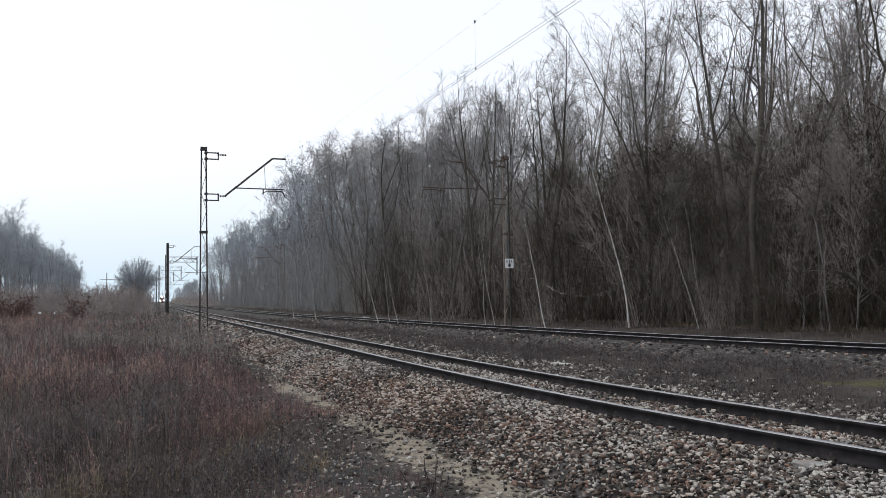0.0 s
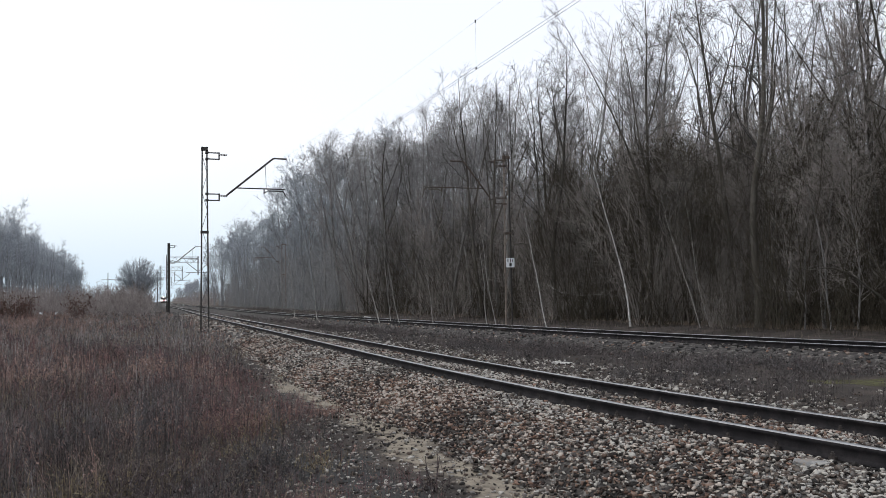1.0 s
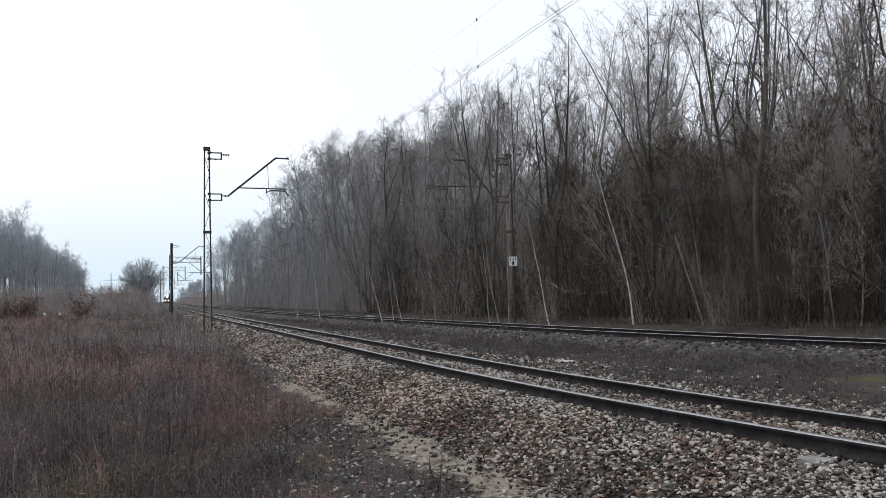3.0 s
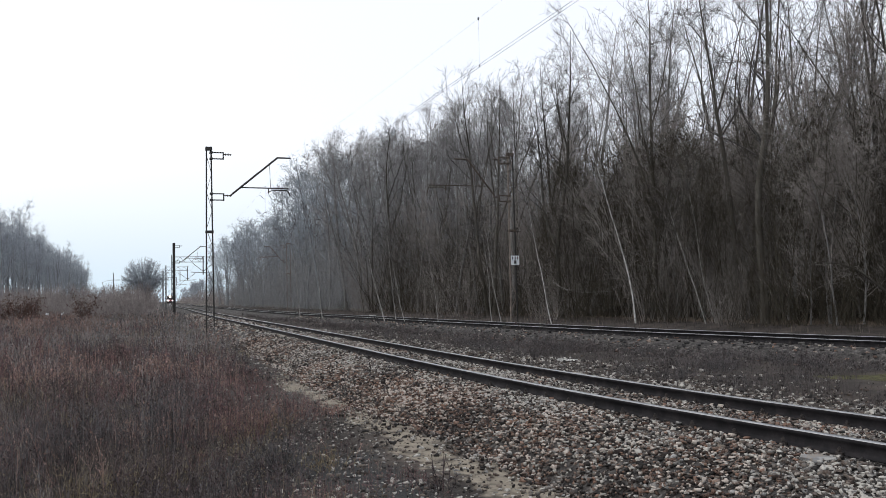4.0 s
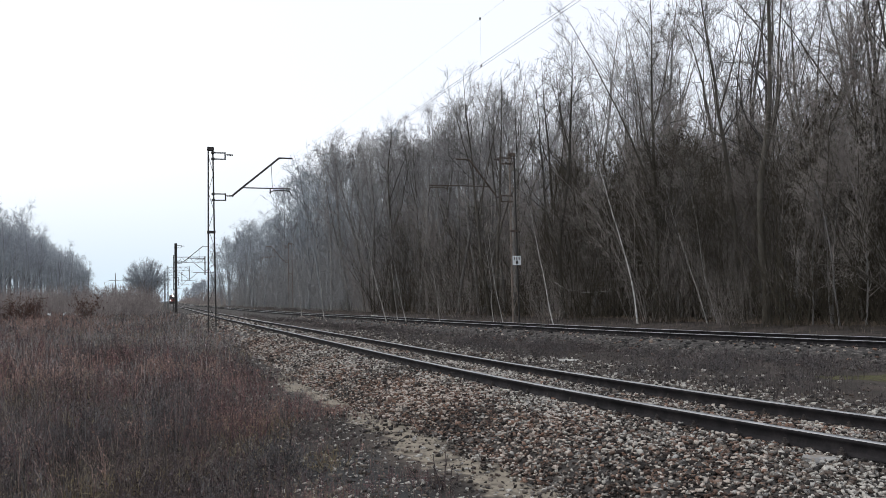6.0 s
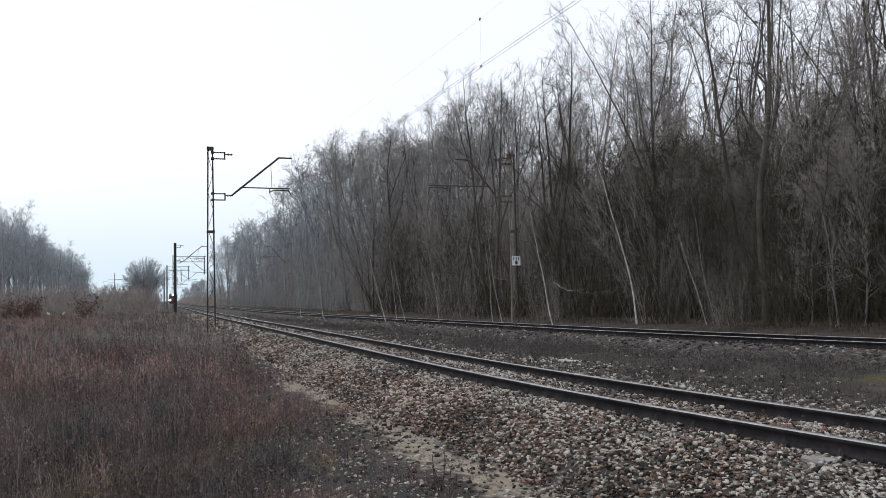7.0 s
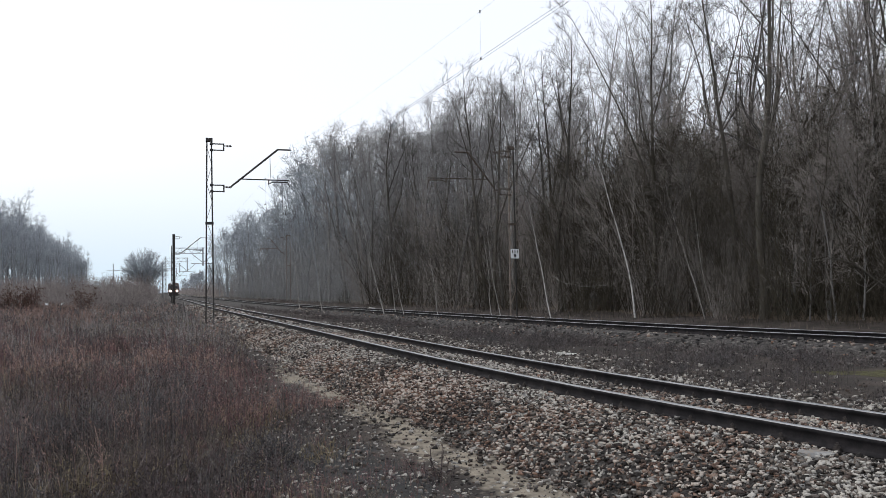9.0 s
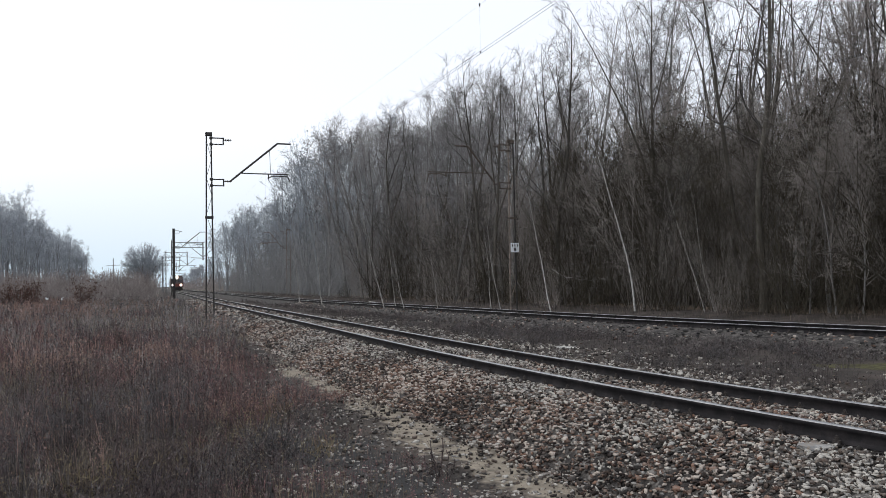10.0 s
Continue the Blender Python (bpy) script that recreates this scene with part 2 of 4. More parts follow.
# ---------------- mesh helpers ----------------
def part(name, bm, material, parent, label=""):
    me = bpy.data.meshes.new(name)
    bm.to_mesh(me)
    bm.free()
    return link(name, me, material, parent, label)


def link(name, me, material, parent=None, label=""):
    if material and not me.materials:
        me.materials.append(material)
    ob = new(name, me)
    ob.parent = parent
    if label:
        tagged(ob, label)
    return ob


def raw(name, v, f, smooth_faces=False):
    """A mesh from arrays of places and of triangles (or quads)."""
    me = bpy.data.meshes.new(name)
    v, f = np.asarray(v, np.float32), np.asarray(f, np.int32)
    k = f.shape[1]
    me.vertices.add(len(v))
    me.vertices.foreach_set("co", v.ravel())
    me.loops.add(f.size)
    me.loops.foreach_set("vertex_index", f.ravel())
    me.polygons.add(len(f))
    me.polygons.foreach_set("loop_start", np.arange(0, f.size, k, dtype=np.int32))
    me.polygons.foreach_set("loop_total", np.full(len(f), k, np.int32))
    if smooth_faces:
        me.polygons.foreach_set("use_smooth", np.ones(len(f), bool))
    me.update(calc_edges=True)
    return me


def box(bm, sx, sy, sz, m=None, bevel=0.0):
    r = bmesh.ops.create_cube(bm, size=1.0, matrix=(m or Matrix()) @ Matrix.Diagonal((sx, sy, sz, 1)))
    if bevel:
        es = list({e for v in r["verts"] for e in v.link_edges})
        bmesh.ops.bevel(bm, geom=es, offset=bevel, segments=2, affect="EDGES", profile=0.5)


def rod(bm, a, b, r1, r2=None, n=8):
    a, b = Vector(a), Vector(b)
    d = b - a
    m = Matrix.Translation((a + b) / 2) @ d.to_track_quat("Z", "Y").to_matrix().to_4x4()
    bmesh.ops.create_cone(bm, cap_ends=True, segments=n, radius1=r1, radius2=r1 if r2 is None else r2, depth=d.length, matrix=m)


def beam(bm, a, b, w, d, up=(0, 0, 1)):
    a, b = Vector(a), Vector(b)
    m = Matrix.Translation((a + b) / 2) @ (b - a).to_track_quat("Z", "Y").to_matrix().to_4x4()
    box(bm, w, d, (b - a).length, m)


def thing(name, label, category, m=None, group="", kind=""):
    ob = new(name)
    ob.empty_display_size = 0.3
    if m is not None:
        ob.matrix_basis = m
    return tagged(ob, label, category, group, kind)


class Tubes:
    """Collects tapering branches as open prisms."""

    def __init__(self):
        self.v, self.f, self.n = [], [], 0

    def add(self, pts, radii, sides):
        pts = np.asarray(pts, float)
        d = np.gradient(pts, axis=0)
        d /= np.linalg.norm(d, axis=1)[:, None] + 1e-9
        ref = np.array([0.31, 0.83, 0.11]) if abs(d[0][2]) > 0.6 else np.array([0.1, 0.05, 1.0])
        u = np.cross(d, ref)
        u /= np.linalg.norm(u, axis=1)[:, None] + 1e-9
        w = np.cross(d, u)
        a = np.arange(sides) * 2 * np.pi / sides
        ring = pts[:, None] + np.asarray(radii)[:, None, None] * (np.cos(a)[None, :, None] * u[:, None] + np.sin(a)[None, :, None] * w[:, None])
        k = len(pts)
        i = np.arange(k - 1)[:, None] * sides + np.arange(sides)[None]
        j = np.arange(k - 1)[:, None] * sides + (np.arange(sides)[None] + 1) % sides
        q = np.stack([i, j, j + sides, i + sides], -1).reshape(-1, 4) + self.n
        self.v.append(ring.reshape(-1, 3))
        self.f.append(q)
        self.n += k * sides

    def blade(self, pts, widths, rng):
        """A thin twig: one tapering strip."""
        pts = np.asarray(pts, float)
        u = np.cross(pts[-1] - pts[0], rng.normal(0, 1, 3))
        u /= np.linalg.norm(u) + 1e-9
        w = np.asarray(widths)[:, None] * u[None]
        k = len(pts)
        i = np.arange(k - 1) * 2
        self.v.append(np.stack([pts - w, pts + w], 1).reshape(-1, 3))
        self.f.append(np.stack([i, i + 1, i + 3, i + 2], -1) + self.n)
        self.n += 2 * k

    def mesh(self, name):
        return raw(name, np.concatenate(self.v), np.concatenate(self.f), True)


# ---------------- ground ----------------
def build_ground():
    def axis(lo, hi, near, step, n):
        fine = np.arange(near[0], near[1] + step, step)
        a = near[0] - np.geomspace(step, near[0] - lo, n)[::-1]
        b = near[1] + np.geomspace(step, hi - near[1], n)
        return np.concatenate([a, fine, b])
    gx, gy = axis(-2500, 2500, (-30, 26), 0.35, 60), axis(-400, 4000, (3, 60), 0.35, 70)
    X, Y = np.meshgrid(gx, gy)
    Z = height(X, Y)
    Z[(np.abs(X) > 600) | (Y > 900)] = -0.5
    nx, ny = len(gx), len(gy)
    i = np.arange(ny - 1)[:, None] * nx + np.arange(nx - 1)[None]
    f = np.stack([i, i + 1, i + nx + 1, i + nx], -1).reshape(-1, 4)
    me = raw("ground", np.stack([X, Y, Z], -1).reshape(-1, 3), f, True)
    o = off(X, Y)
    sand = np.exp(-((o + 2.85 + 0.12 * np.sin(Y * 0.8) + 0.08 * np.sin(Y * 2.7)) / 0.36) ** 2) * smooth(4, 6.5, Y) * (1 - smooth(17, 26, Y)) * 0.85
    cind = smooth(-6.4, -4.9, o + 0.4 * np.sin(Y * 1.7)) * (1 - smooth(-3.7, -3.15, o)) * (1 - smooth(9.5, 12.5, Y)) * 0.7
    # dead leaves, kept light so that they bounce light up into the wood
    litter = smooth(7.0, 11.0, off(X, Y, True)) * 0.75
    for name, val in (("sand", sand), ("cinder", cind), ("litter", litter)):
        me.attributes.new(name, "FLOAT", "POINT").data.foreach_set("value", val.ravel().astype(np.float32))
    tagged(link("ground", me, M_GROUND), "dark brown soil with litter, sandy strip beside the ballast", "ground", kind="structure")


build_ground()

# ---------------- tracks ----------------
BED_O = np.array([-2.62, -2.25, -1.8, -1.35, -0.8, 0.8, 1.35, 1.9, 2.4, 2.9])
BED_Z = np.array([-0.75, -0.42, -0.25, -0.19, -0.155, -0.155, -0.19, -0.26, -0.42, -0.56])
CANT = 0.033


def bed_z(o, far=False):
    return np.interp(o, BED_O, BED_Z) - (0 if far else CANT) * np.clip(o, -1.5, 1.5)


def strip(name, far, ys, offs, zs, closed=False):
    """A cross-section swept along a track."""
    x, y = at(ys[:, None], np.asarray(offs)[None], far)
    z = np.broadcast_to(np.asarray(zs)[None], x.shape)
    n, k = x.shape
    e = k if closed else k - 1
    i, j = np.arange(n - 1)[:, None] * k + np.arange(e)[None], np.arange(n - 1)[:, None] * k + (np.arange(e)[None] + 1) % k
    f = np.stack([i, j, j + k, i + k], -1).reshape(-1, 4)
    return raw(name, np.stack([x, y, z], -1).reshape(-1, 3), f)


PROFILE = [(-0.062, -0.149), (0.062, -0.149), (0.062, -0.139), (0.012, -0.124), (0.008, -0.11), (0.008, -0.05), (0.033, -0.038), (0.0335, -0.008),
           (0.024, 0.0), (-0.024, 0.0), (-0.0335, -0.008), (-0.033, -0.038), (-0.008, -0.05), (-0.008, -0.11), (-0.012, -0.124), (-0.062, -0.139)]
TRACK_YS = np.concatenate([np.arange(-45, 60, 0.75), np.arange(60, 200, 3), np.arange(200, 880, 20)])


def patch(x, y, f, s):
    return np.sin(x * f + s) * np.sin(y * f * 0.8 + 2 * s) + 0.6 * np.sin(x * f * 2.3 - y * f * 1.7 + s)


def stone_template(rng):
    c = np.array([[i, j, k] for i in (-1, 1) for j in (-1, 1) for k in (-1, 1)], float)
    c = c * rng.uniform(0.3, 1.0, (8, 3)) * rng.uniform(0.55, 1.25, 3)
    c[:, :2] += c[:, 2:] * rng.normal(0, 0.3, 2)
    f = np.array([(0, 1, 3), (0, 3, 2), (4, 6, 7), (4, 7, 5), (0, 4, 5), (0, 5, 1), (2, 3, 7), (2, 7, 6), (0, 2, 6), (0, 6, 4), (1, 5, 7), (1, 7, 3)])
    return c, f


def stones(name, x, y, z, size, rng):
    """Many angular stones in one mesh."""
    tp = [stone_template(rng) for _ in range(40)]
    n = len(x)
    pick = rng.integers(0, 40, n)
    V = np.array([t[0] for t in tp])[pick] * size[:, None, None]
    a, b = rng.uniform(0, 2 * np.pi, n), rng.normal(0, 0.95, n)
    ca, sa, cb, sb = np.cos(a), np.sin(a), np.cos(b), np.sin(b)
    vx, vy, vz = V[..., 0] * 1.5, V[..., 1] * 1.0, V[..., 2] * 0.75
    vy, vz = vy * cb[:, None] - vz * sb[:, None], vy * sb[:, None] + vz * cb[:, None]
    vx, vy = vx * ca[:, None] - vy * sa[:, None], vx * sa[:, None] + vy * ca[:, None]
    P = np.stack([vx + x[:, None], vy + y[:, None], vz + z[:, None]], -1)
    F = tp[0][1][None] + (np.arange(n) * 8)[:, None, None]
    return raw(name, P.reshape(-1, 3), F.reshape(-1, 3))


def build_track(far):
    t = thing("railway_track", "rusty steel rails on sleepers in " + ("dark overgrown ballast by the wood" if far else "grey-brown ballast"), "railway track", group="tracks")
    for side in (-1, 1):
        o = [side * RAIL_OFF + p[0] for p in PROFILE]
        z = [p[1] - (0 if far else CANT) * side * RAIL_OFF for p in PROFILE]
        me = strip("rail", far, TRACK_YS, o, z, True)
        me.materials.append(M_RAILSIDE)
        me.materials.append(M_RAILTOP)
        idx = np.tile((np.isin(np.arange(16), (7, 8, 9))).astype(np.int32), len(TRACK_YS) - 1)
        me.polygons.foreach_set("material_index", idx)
        link("rail", me, None, t, "rail with worn shiny head and rusty web")
    for yj in ((33.0,) if not far else (36.0,)):
        for side in (-1, 1):
            for q in (-1, 1):
                xk, yk = at(yj, side * RAIL_OFF + q * 0.03, far)
                bm = bmesh.new()
                box(bm, 0.03, 0.7, 0.07, None, 0.006)
                for i in range(4):
                    rod(bm, (0.03 * q, -0.26 + i * 0.17, 0), (0, -0.26 + i * 0.17, 0), 0.022, n=6)
                ob = part("fishplate", bm, M_CLIP, t)
                ob.matrix_basis = Matrix.Translation((xk, yk, -0.08 - (0 if far else CANT) * side * RAIL_OFF)) @ Matrix.Rotation(math.atan2(1, slope(yj, far)) - math.pi / 2, 4, "Z")
    bm = bmesh.new()
    box(bm, 2.5, 0.24, 0.16, None, 0.012)
    sl = bpy.data.meshes.new("sleeper")
    bm.to_mesh(sl)
    bm.free()
    bm = bmesh.new()
    box(bm, 0.26, 0.13, 0.04, Matrix.Translation((0, 0, -0.012)))
    for s in (-1, 1):
        box(bm, 0.04, 0.07, 0.035, Matrix.Translation((s * 0.08, 0, 0.024)), 0.006)
        rod(bm, (s * 0.085, 0, 0.03), (s * 0.085, 0, 0.08), 0.012, n=6)
        rod(bm, (s * 0.085, 0, 0.045), (s * 0.085, 0, 0.064), 0.021, n=6)
    cl = bpy.data.meshes.new("fastening")
    bm.to_mesh(cl)
    bm.free()
    y = 2.0 if not far else 12.0
    while y < (62 if not far else 60):
        s = slope(y, far)
        c = 0 if far else CANT
        x0, y0 = at(y, 0, far)
        turn = Matrix.Rotation(math.atan2(1, s) - math.pi / 2, 4, "Z") @ Matrix.Rotation(math.atan(c), 4, "Y")
        ob = link("sleeper", sl, M_SLEEPER, t)
        ob.matrix_basis = Matrix.Translation((x0, y0, -0.262)) @ turn
        for side in (-1, 1):
            xk, yk = at(y, side * RAIL_OFF, far)
            ob = link("fastening", cl, M_CLIP, t)
            ob.matrix_basis = Matrix.Translation((xk, yk, -0.157 - c * side * RAIL_OFF)) @ turn
        y += 0.6 / math.hypot(1, s)


def build_ballast(far):
    rng = np.random.default_rng(5 + far)
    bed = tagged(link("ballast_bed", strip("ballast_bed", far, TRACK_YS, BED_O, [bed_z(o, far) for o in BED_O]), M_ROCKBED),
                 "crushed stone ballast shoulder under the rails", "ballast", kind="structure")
    if far:
        n, u = 5000, rng.random(5000)
        y, o = 13 + 60 * u ** 1.4, rng.uniform(-3.2, 1.6, n)
        size = rng.uniform(0.03, 0.05, n)
    else:
        n, u = 100000, rng.random(100000)
        y = 5.8 * (36 / 5.8) ** (u ** 0.9)
        o = rng.uniform(-2.62, 2.6, n) + rng.normal(0, 0.08, n)
        size = rng.uniform(0.0105, 0.0225, n) * np.where(rng.random(n) < 0.05, 1.35, 1) * (1 + 0.016 * np.clip(y - 8, 0, 40))
    if not far:
        y2 = rng.uniform(36, 95, 5000)
        y, o, size = np.concatenate([y, y2]), np.concatenate([o, rng.uniform(-2.6, 2.3, 5000)]), np.concatenate([size, rng.uniform(0.04, 0.065, 5000)])
    keep = np.abs(np.abs(o) - RAIL_OFF) > 0.075 + size * 0.6
    y, o, size = y[keep], o[keep], size[keep]
    x, yy = at(y, o, far)
    z = np.maximum(bed_z(o, far), height(x, yy)) + size * rng.uniform(-0.4, 1.1, len(o))
    z = np.minimum(z, np.where(np.abs(o) < 1.3, -0.128 - (0 if far else CANT) * o, 9))
    warm = (rng.random(len(o)) < 0.14 + 0.5 * np.exp(-((yy - 12.5) / 3.2) ** 2) * (1 - smooth(-1.7, -1.1, o)) + 0.45 * (1 - smooth(-2.1, -1.2, o)) + 0.35 * patch(x, yy, 0.9, 2)) if not far else rng.random(len(o)) < 0.3
    for pick, mt, label in ((~warm, M_STONE_DARK if far else M_STONE, "angular grey and beige crushed stones"), (warm, M_STONE_WARM, "reddish-brown crushed stones low on the shoulder")):
        tagged(link("stones", stones("stones", x[pick], yy[pick], z[pick], size[pick], rng), mt, bed), label, kind="stuff")
    if not far:
        me = [raw("stone", *stone_template(rng)) for _ in range(12)]
        for _ in range(280):
            yk, ok = rng.uniform(6.5, 12), rng.uniform(-2.75, -0.95)
            s = rng.uniform(0.015, 0.027)
            x, yy = at(yk, ok)
            ob = link("stone", me[rng.integers(12)], M_STONE_ONE, bed)
            ob.matrix_basis = Matrix.Translation((x, yy, max(bed_z(ok), height(x, yy)) + s * 0.45)) @ pose(0, 0, 0, rng.uniform(-30, 30), 0, rng.uniform(0, 360)) @ Matrix.Diagonal((s * 1.4, s, s * 0.7, 1))


build_track(False)
build_track(True)
build_ballast(False)
build_ballast(True)


def scattered_stones():
    rng = np.random.default_rng(77)
    n = 22000
    y = 6 * (45 / 6) ** rng.random(n)
    o = np.where(rng.random(n) < 0.22, -2.6 - np.abs(rng.normal(0, 1.3, n)), 1.9 + np.abs(rng.normal(0, 1.5, n)))
    o[:4200] = rng.uniform(-5.2, -2.6, 4200)
    y[:4200] = rng.uniform(6, 15, 4200)
    x, yy = at(y, o)
    s = np.where(o < 0, 0.005 + 0.018 * rng.random(n) ** 2.5, 0.008 + 0.024 * rng.random(n) ** 1.5) * (1 + 0.012 * y)
    tagged(link("loose_gravel", stones("loose_gravel", x, yy, height(x, yy) + s * 0.3, s, rng), M_STONE), "loose pale gravel scattered on the soil", "gravel", kind="stuff")


scattered_stones()


# ---------------- masts ----------------
def build_mast(name, label, m, legs, arm, wire, material, sign=False, top=8.36, width=0.055):
    """A tapering lattice mast; its arm points along local +x. arm: bracket end, tube start, bend and tip; wire: place of the contact wire."""
    t = thing(name, label, "catenary mast", m, "catenary masts")
    w0, w1 = legs
    for s in (-1, 1):
        bm = bmesh.new()
        beam(bm, (s * w0 / 2, 0, -0.75), (s * w1 / 2, 0, top), width, 0.065 if width < 0.1 else 0.2)
        # the sign mast's lit leg gets the light colour, its shaded leg the dark one
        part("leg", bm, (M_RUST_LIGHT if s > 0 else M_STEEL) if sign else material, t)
    z, k = 0.3, 0
    while z < top - 0.8:
        h = 0.85
        wa, wb = (w0 + (w1 - w0) * (q + 0.75) / (top + 0.75) for q in (z, z + h))
        s = 1 if k % 2 else -1
        bm = bmesh.new()
        beam(bm, (-s * wa / 2, -0.025, z), (s * wb / 2, -0.025, z + h), *((0.03, 0.03) if sign else (0.02, 0.02)))
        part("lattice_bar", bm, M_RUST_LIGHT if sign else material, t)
        z, k = z + h, k + 1
    for z, tall in ((top - 0.1, 0.16), (4.42, 0.12)):
        w = w0 + (w1 - w0) * (z + 0.75) / (top + 0.75)
        bm = bmesh.new()
        box(bm, w + 0.1, 0.2, tall, Matrix.Translation((0, 0, z)), 0.01)
        part("batten_plate", bm, material, t)
    for zb in (8.09, 6.18):
        br = bmesh.new()
        x0 = w1 / 2
        for dz in (0, -0.29):
            beam(br, (x0, 0, zb + dz), (0.65, 0, zb + dz), 0.05, 0.05)
            box(br, 0.14, 0.2, 0.1, Matrix.Translation((x0, 0, zb + dz)), 0.01)
        beam(br, (0.65, 0, zb + 0.03), (0.65, 0, zb - 0.32), 0.06, 0.06)
        b = part("bracket", br, material, t)
        bm = bmesh.new()
        rod(bm, (0.65, 0, zb - 0.08), (1.02, 0, zb - 0.08), 0.022)
        for i in range(4):
            rod(bm, (0.74 + i * 0.07, 0, zb - 0.08), (0.78 + i * 0.07, 0, zb - 0.08), 0.065, 0.03)
        part("insulator", bm, M_PORCELAIN, b, "brown ribbed insulator")
    (xs, zs), (xb, zb), (xt, zt) = arm
    bm = bmesh.new()
    rod(bm, (0.95, 0, 6.1), (xs, 0, zs), 0.04)
    rod(bm, (xs, 0, zs), (xb, 0, zb), 0.045)
    rod(bm, (xb - 0.03, 0, zb), (xt, 0, zt), 0.038)
    a = part("cantilever_arm", bm, material, t)
    xw, zw = wire
    xa = xs + 0.35
    za = zs + (zb - zs) * 0.35 / (xb - xs)
    bm = bmesh.new()
    rod(bm, (xa, 0, za), (xw - 0.05, 0, za - 0.02), 0.028)
    part("registration_tube", bm, material, a)
    bm = bmesh.new()
    xh = xb - 0.38
    rod(bm, (xh, 0, zb - 0.3), (xh + 0.04, 0, za), 0.012, n=5)
    part("hanger", bm, material, a)
    bm = bmesh.new()
    xq = xw - 1.0
    rod(bm, (xq, 0, za), (xq, 0, za - 0.25), 0.03)
    rod(bm, (xq, 0, za - 0.2), (xq + 0.2, 0, za - 0.1), 0.025)
    rod(bm, (xq + 0.2, 0, za - 0.1), (xw - 0.1, 0, za - 0.12), 0.03)
    rod(bm, (xw - 0.1, 0, za - 0.12), (xw, 0, zw), 0.025)
    part("steady_arm", bm, material, a)
    bm = bmesh.new()
    box(bm, 0.9, 0.9, 0.5, Matrix.Translation((0, 0, -0.82)), 0.04)
    part("footing", bm, M_CONCRETE, t, "low concrete footing")
    if sign:
        bm = bmesh.new()
        box(bm, 0.46, 0.02, 0.46, Matrix.Translation((-0.06, 0.13, 2.93)), 0.004)
        sg = part("distance_sign", bm, M_ENAMEL, t, "white enamel distance plate with black figures")
        for x, z, w, h in ((0.08, 3.04, 0.05, 0.15), (-0.06, 3.04, 0.05, 0.15), (-0.19, 3.04, 0.05, 0.15), (-0.06, 2.84, 0.13, 0.17)):
            bm = bmesh.new()
            box(bm, w, 0.006, h, Matrix.Translation((x, 0.144, z)))
            part("plate_figure", bm, M_BLACK, sg)
    return t


def facing(x, y, far, left):
    """The pose of a mast whose arm reaches over its track."""
    a = math.degrees(math.atan2(slope(y, far), 1))
    return pose(x, y, 0, 0, 0, -a + (180 if left else 0))


ARM = ((1.06, 6.2), (3.14, 7.93), (3.76, 7.92))
ARM_R = ((0.95, 6.2), (2.35, 7.94), (3.06, 7.94))
build_mast("catenary_mast", "dark steel lattice catenary mast in the weeds beside the track", facing(-10.94, 39.7, False, False), (0.36, 0.2), ARM, (3.7, 6.15), M_STEEL)
build_mast("catenary_mast", "slim dark steel catenary mast further down the track", facing(-33.6, 106, False, False), (0.13, 0.11), ARM, (3.5, 6.15), M_STEEL, width=0.12)
build_mast("catenary_mast", "rusty lattice catenary mast with white plate before the wood", facing(3.2, 43.6, True, True), (0.36, 0.26), ARM_R, (4.55, 6.1), M_RUSTY, sign=True)
# this distant mast takes the lightened steel too, to look fainter
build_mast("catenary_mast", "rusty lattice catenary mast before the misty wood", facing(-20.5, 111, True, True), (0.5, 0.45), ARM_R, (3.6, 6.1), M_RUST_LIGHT)


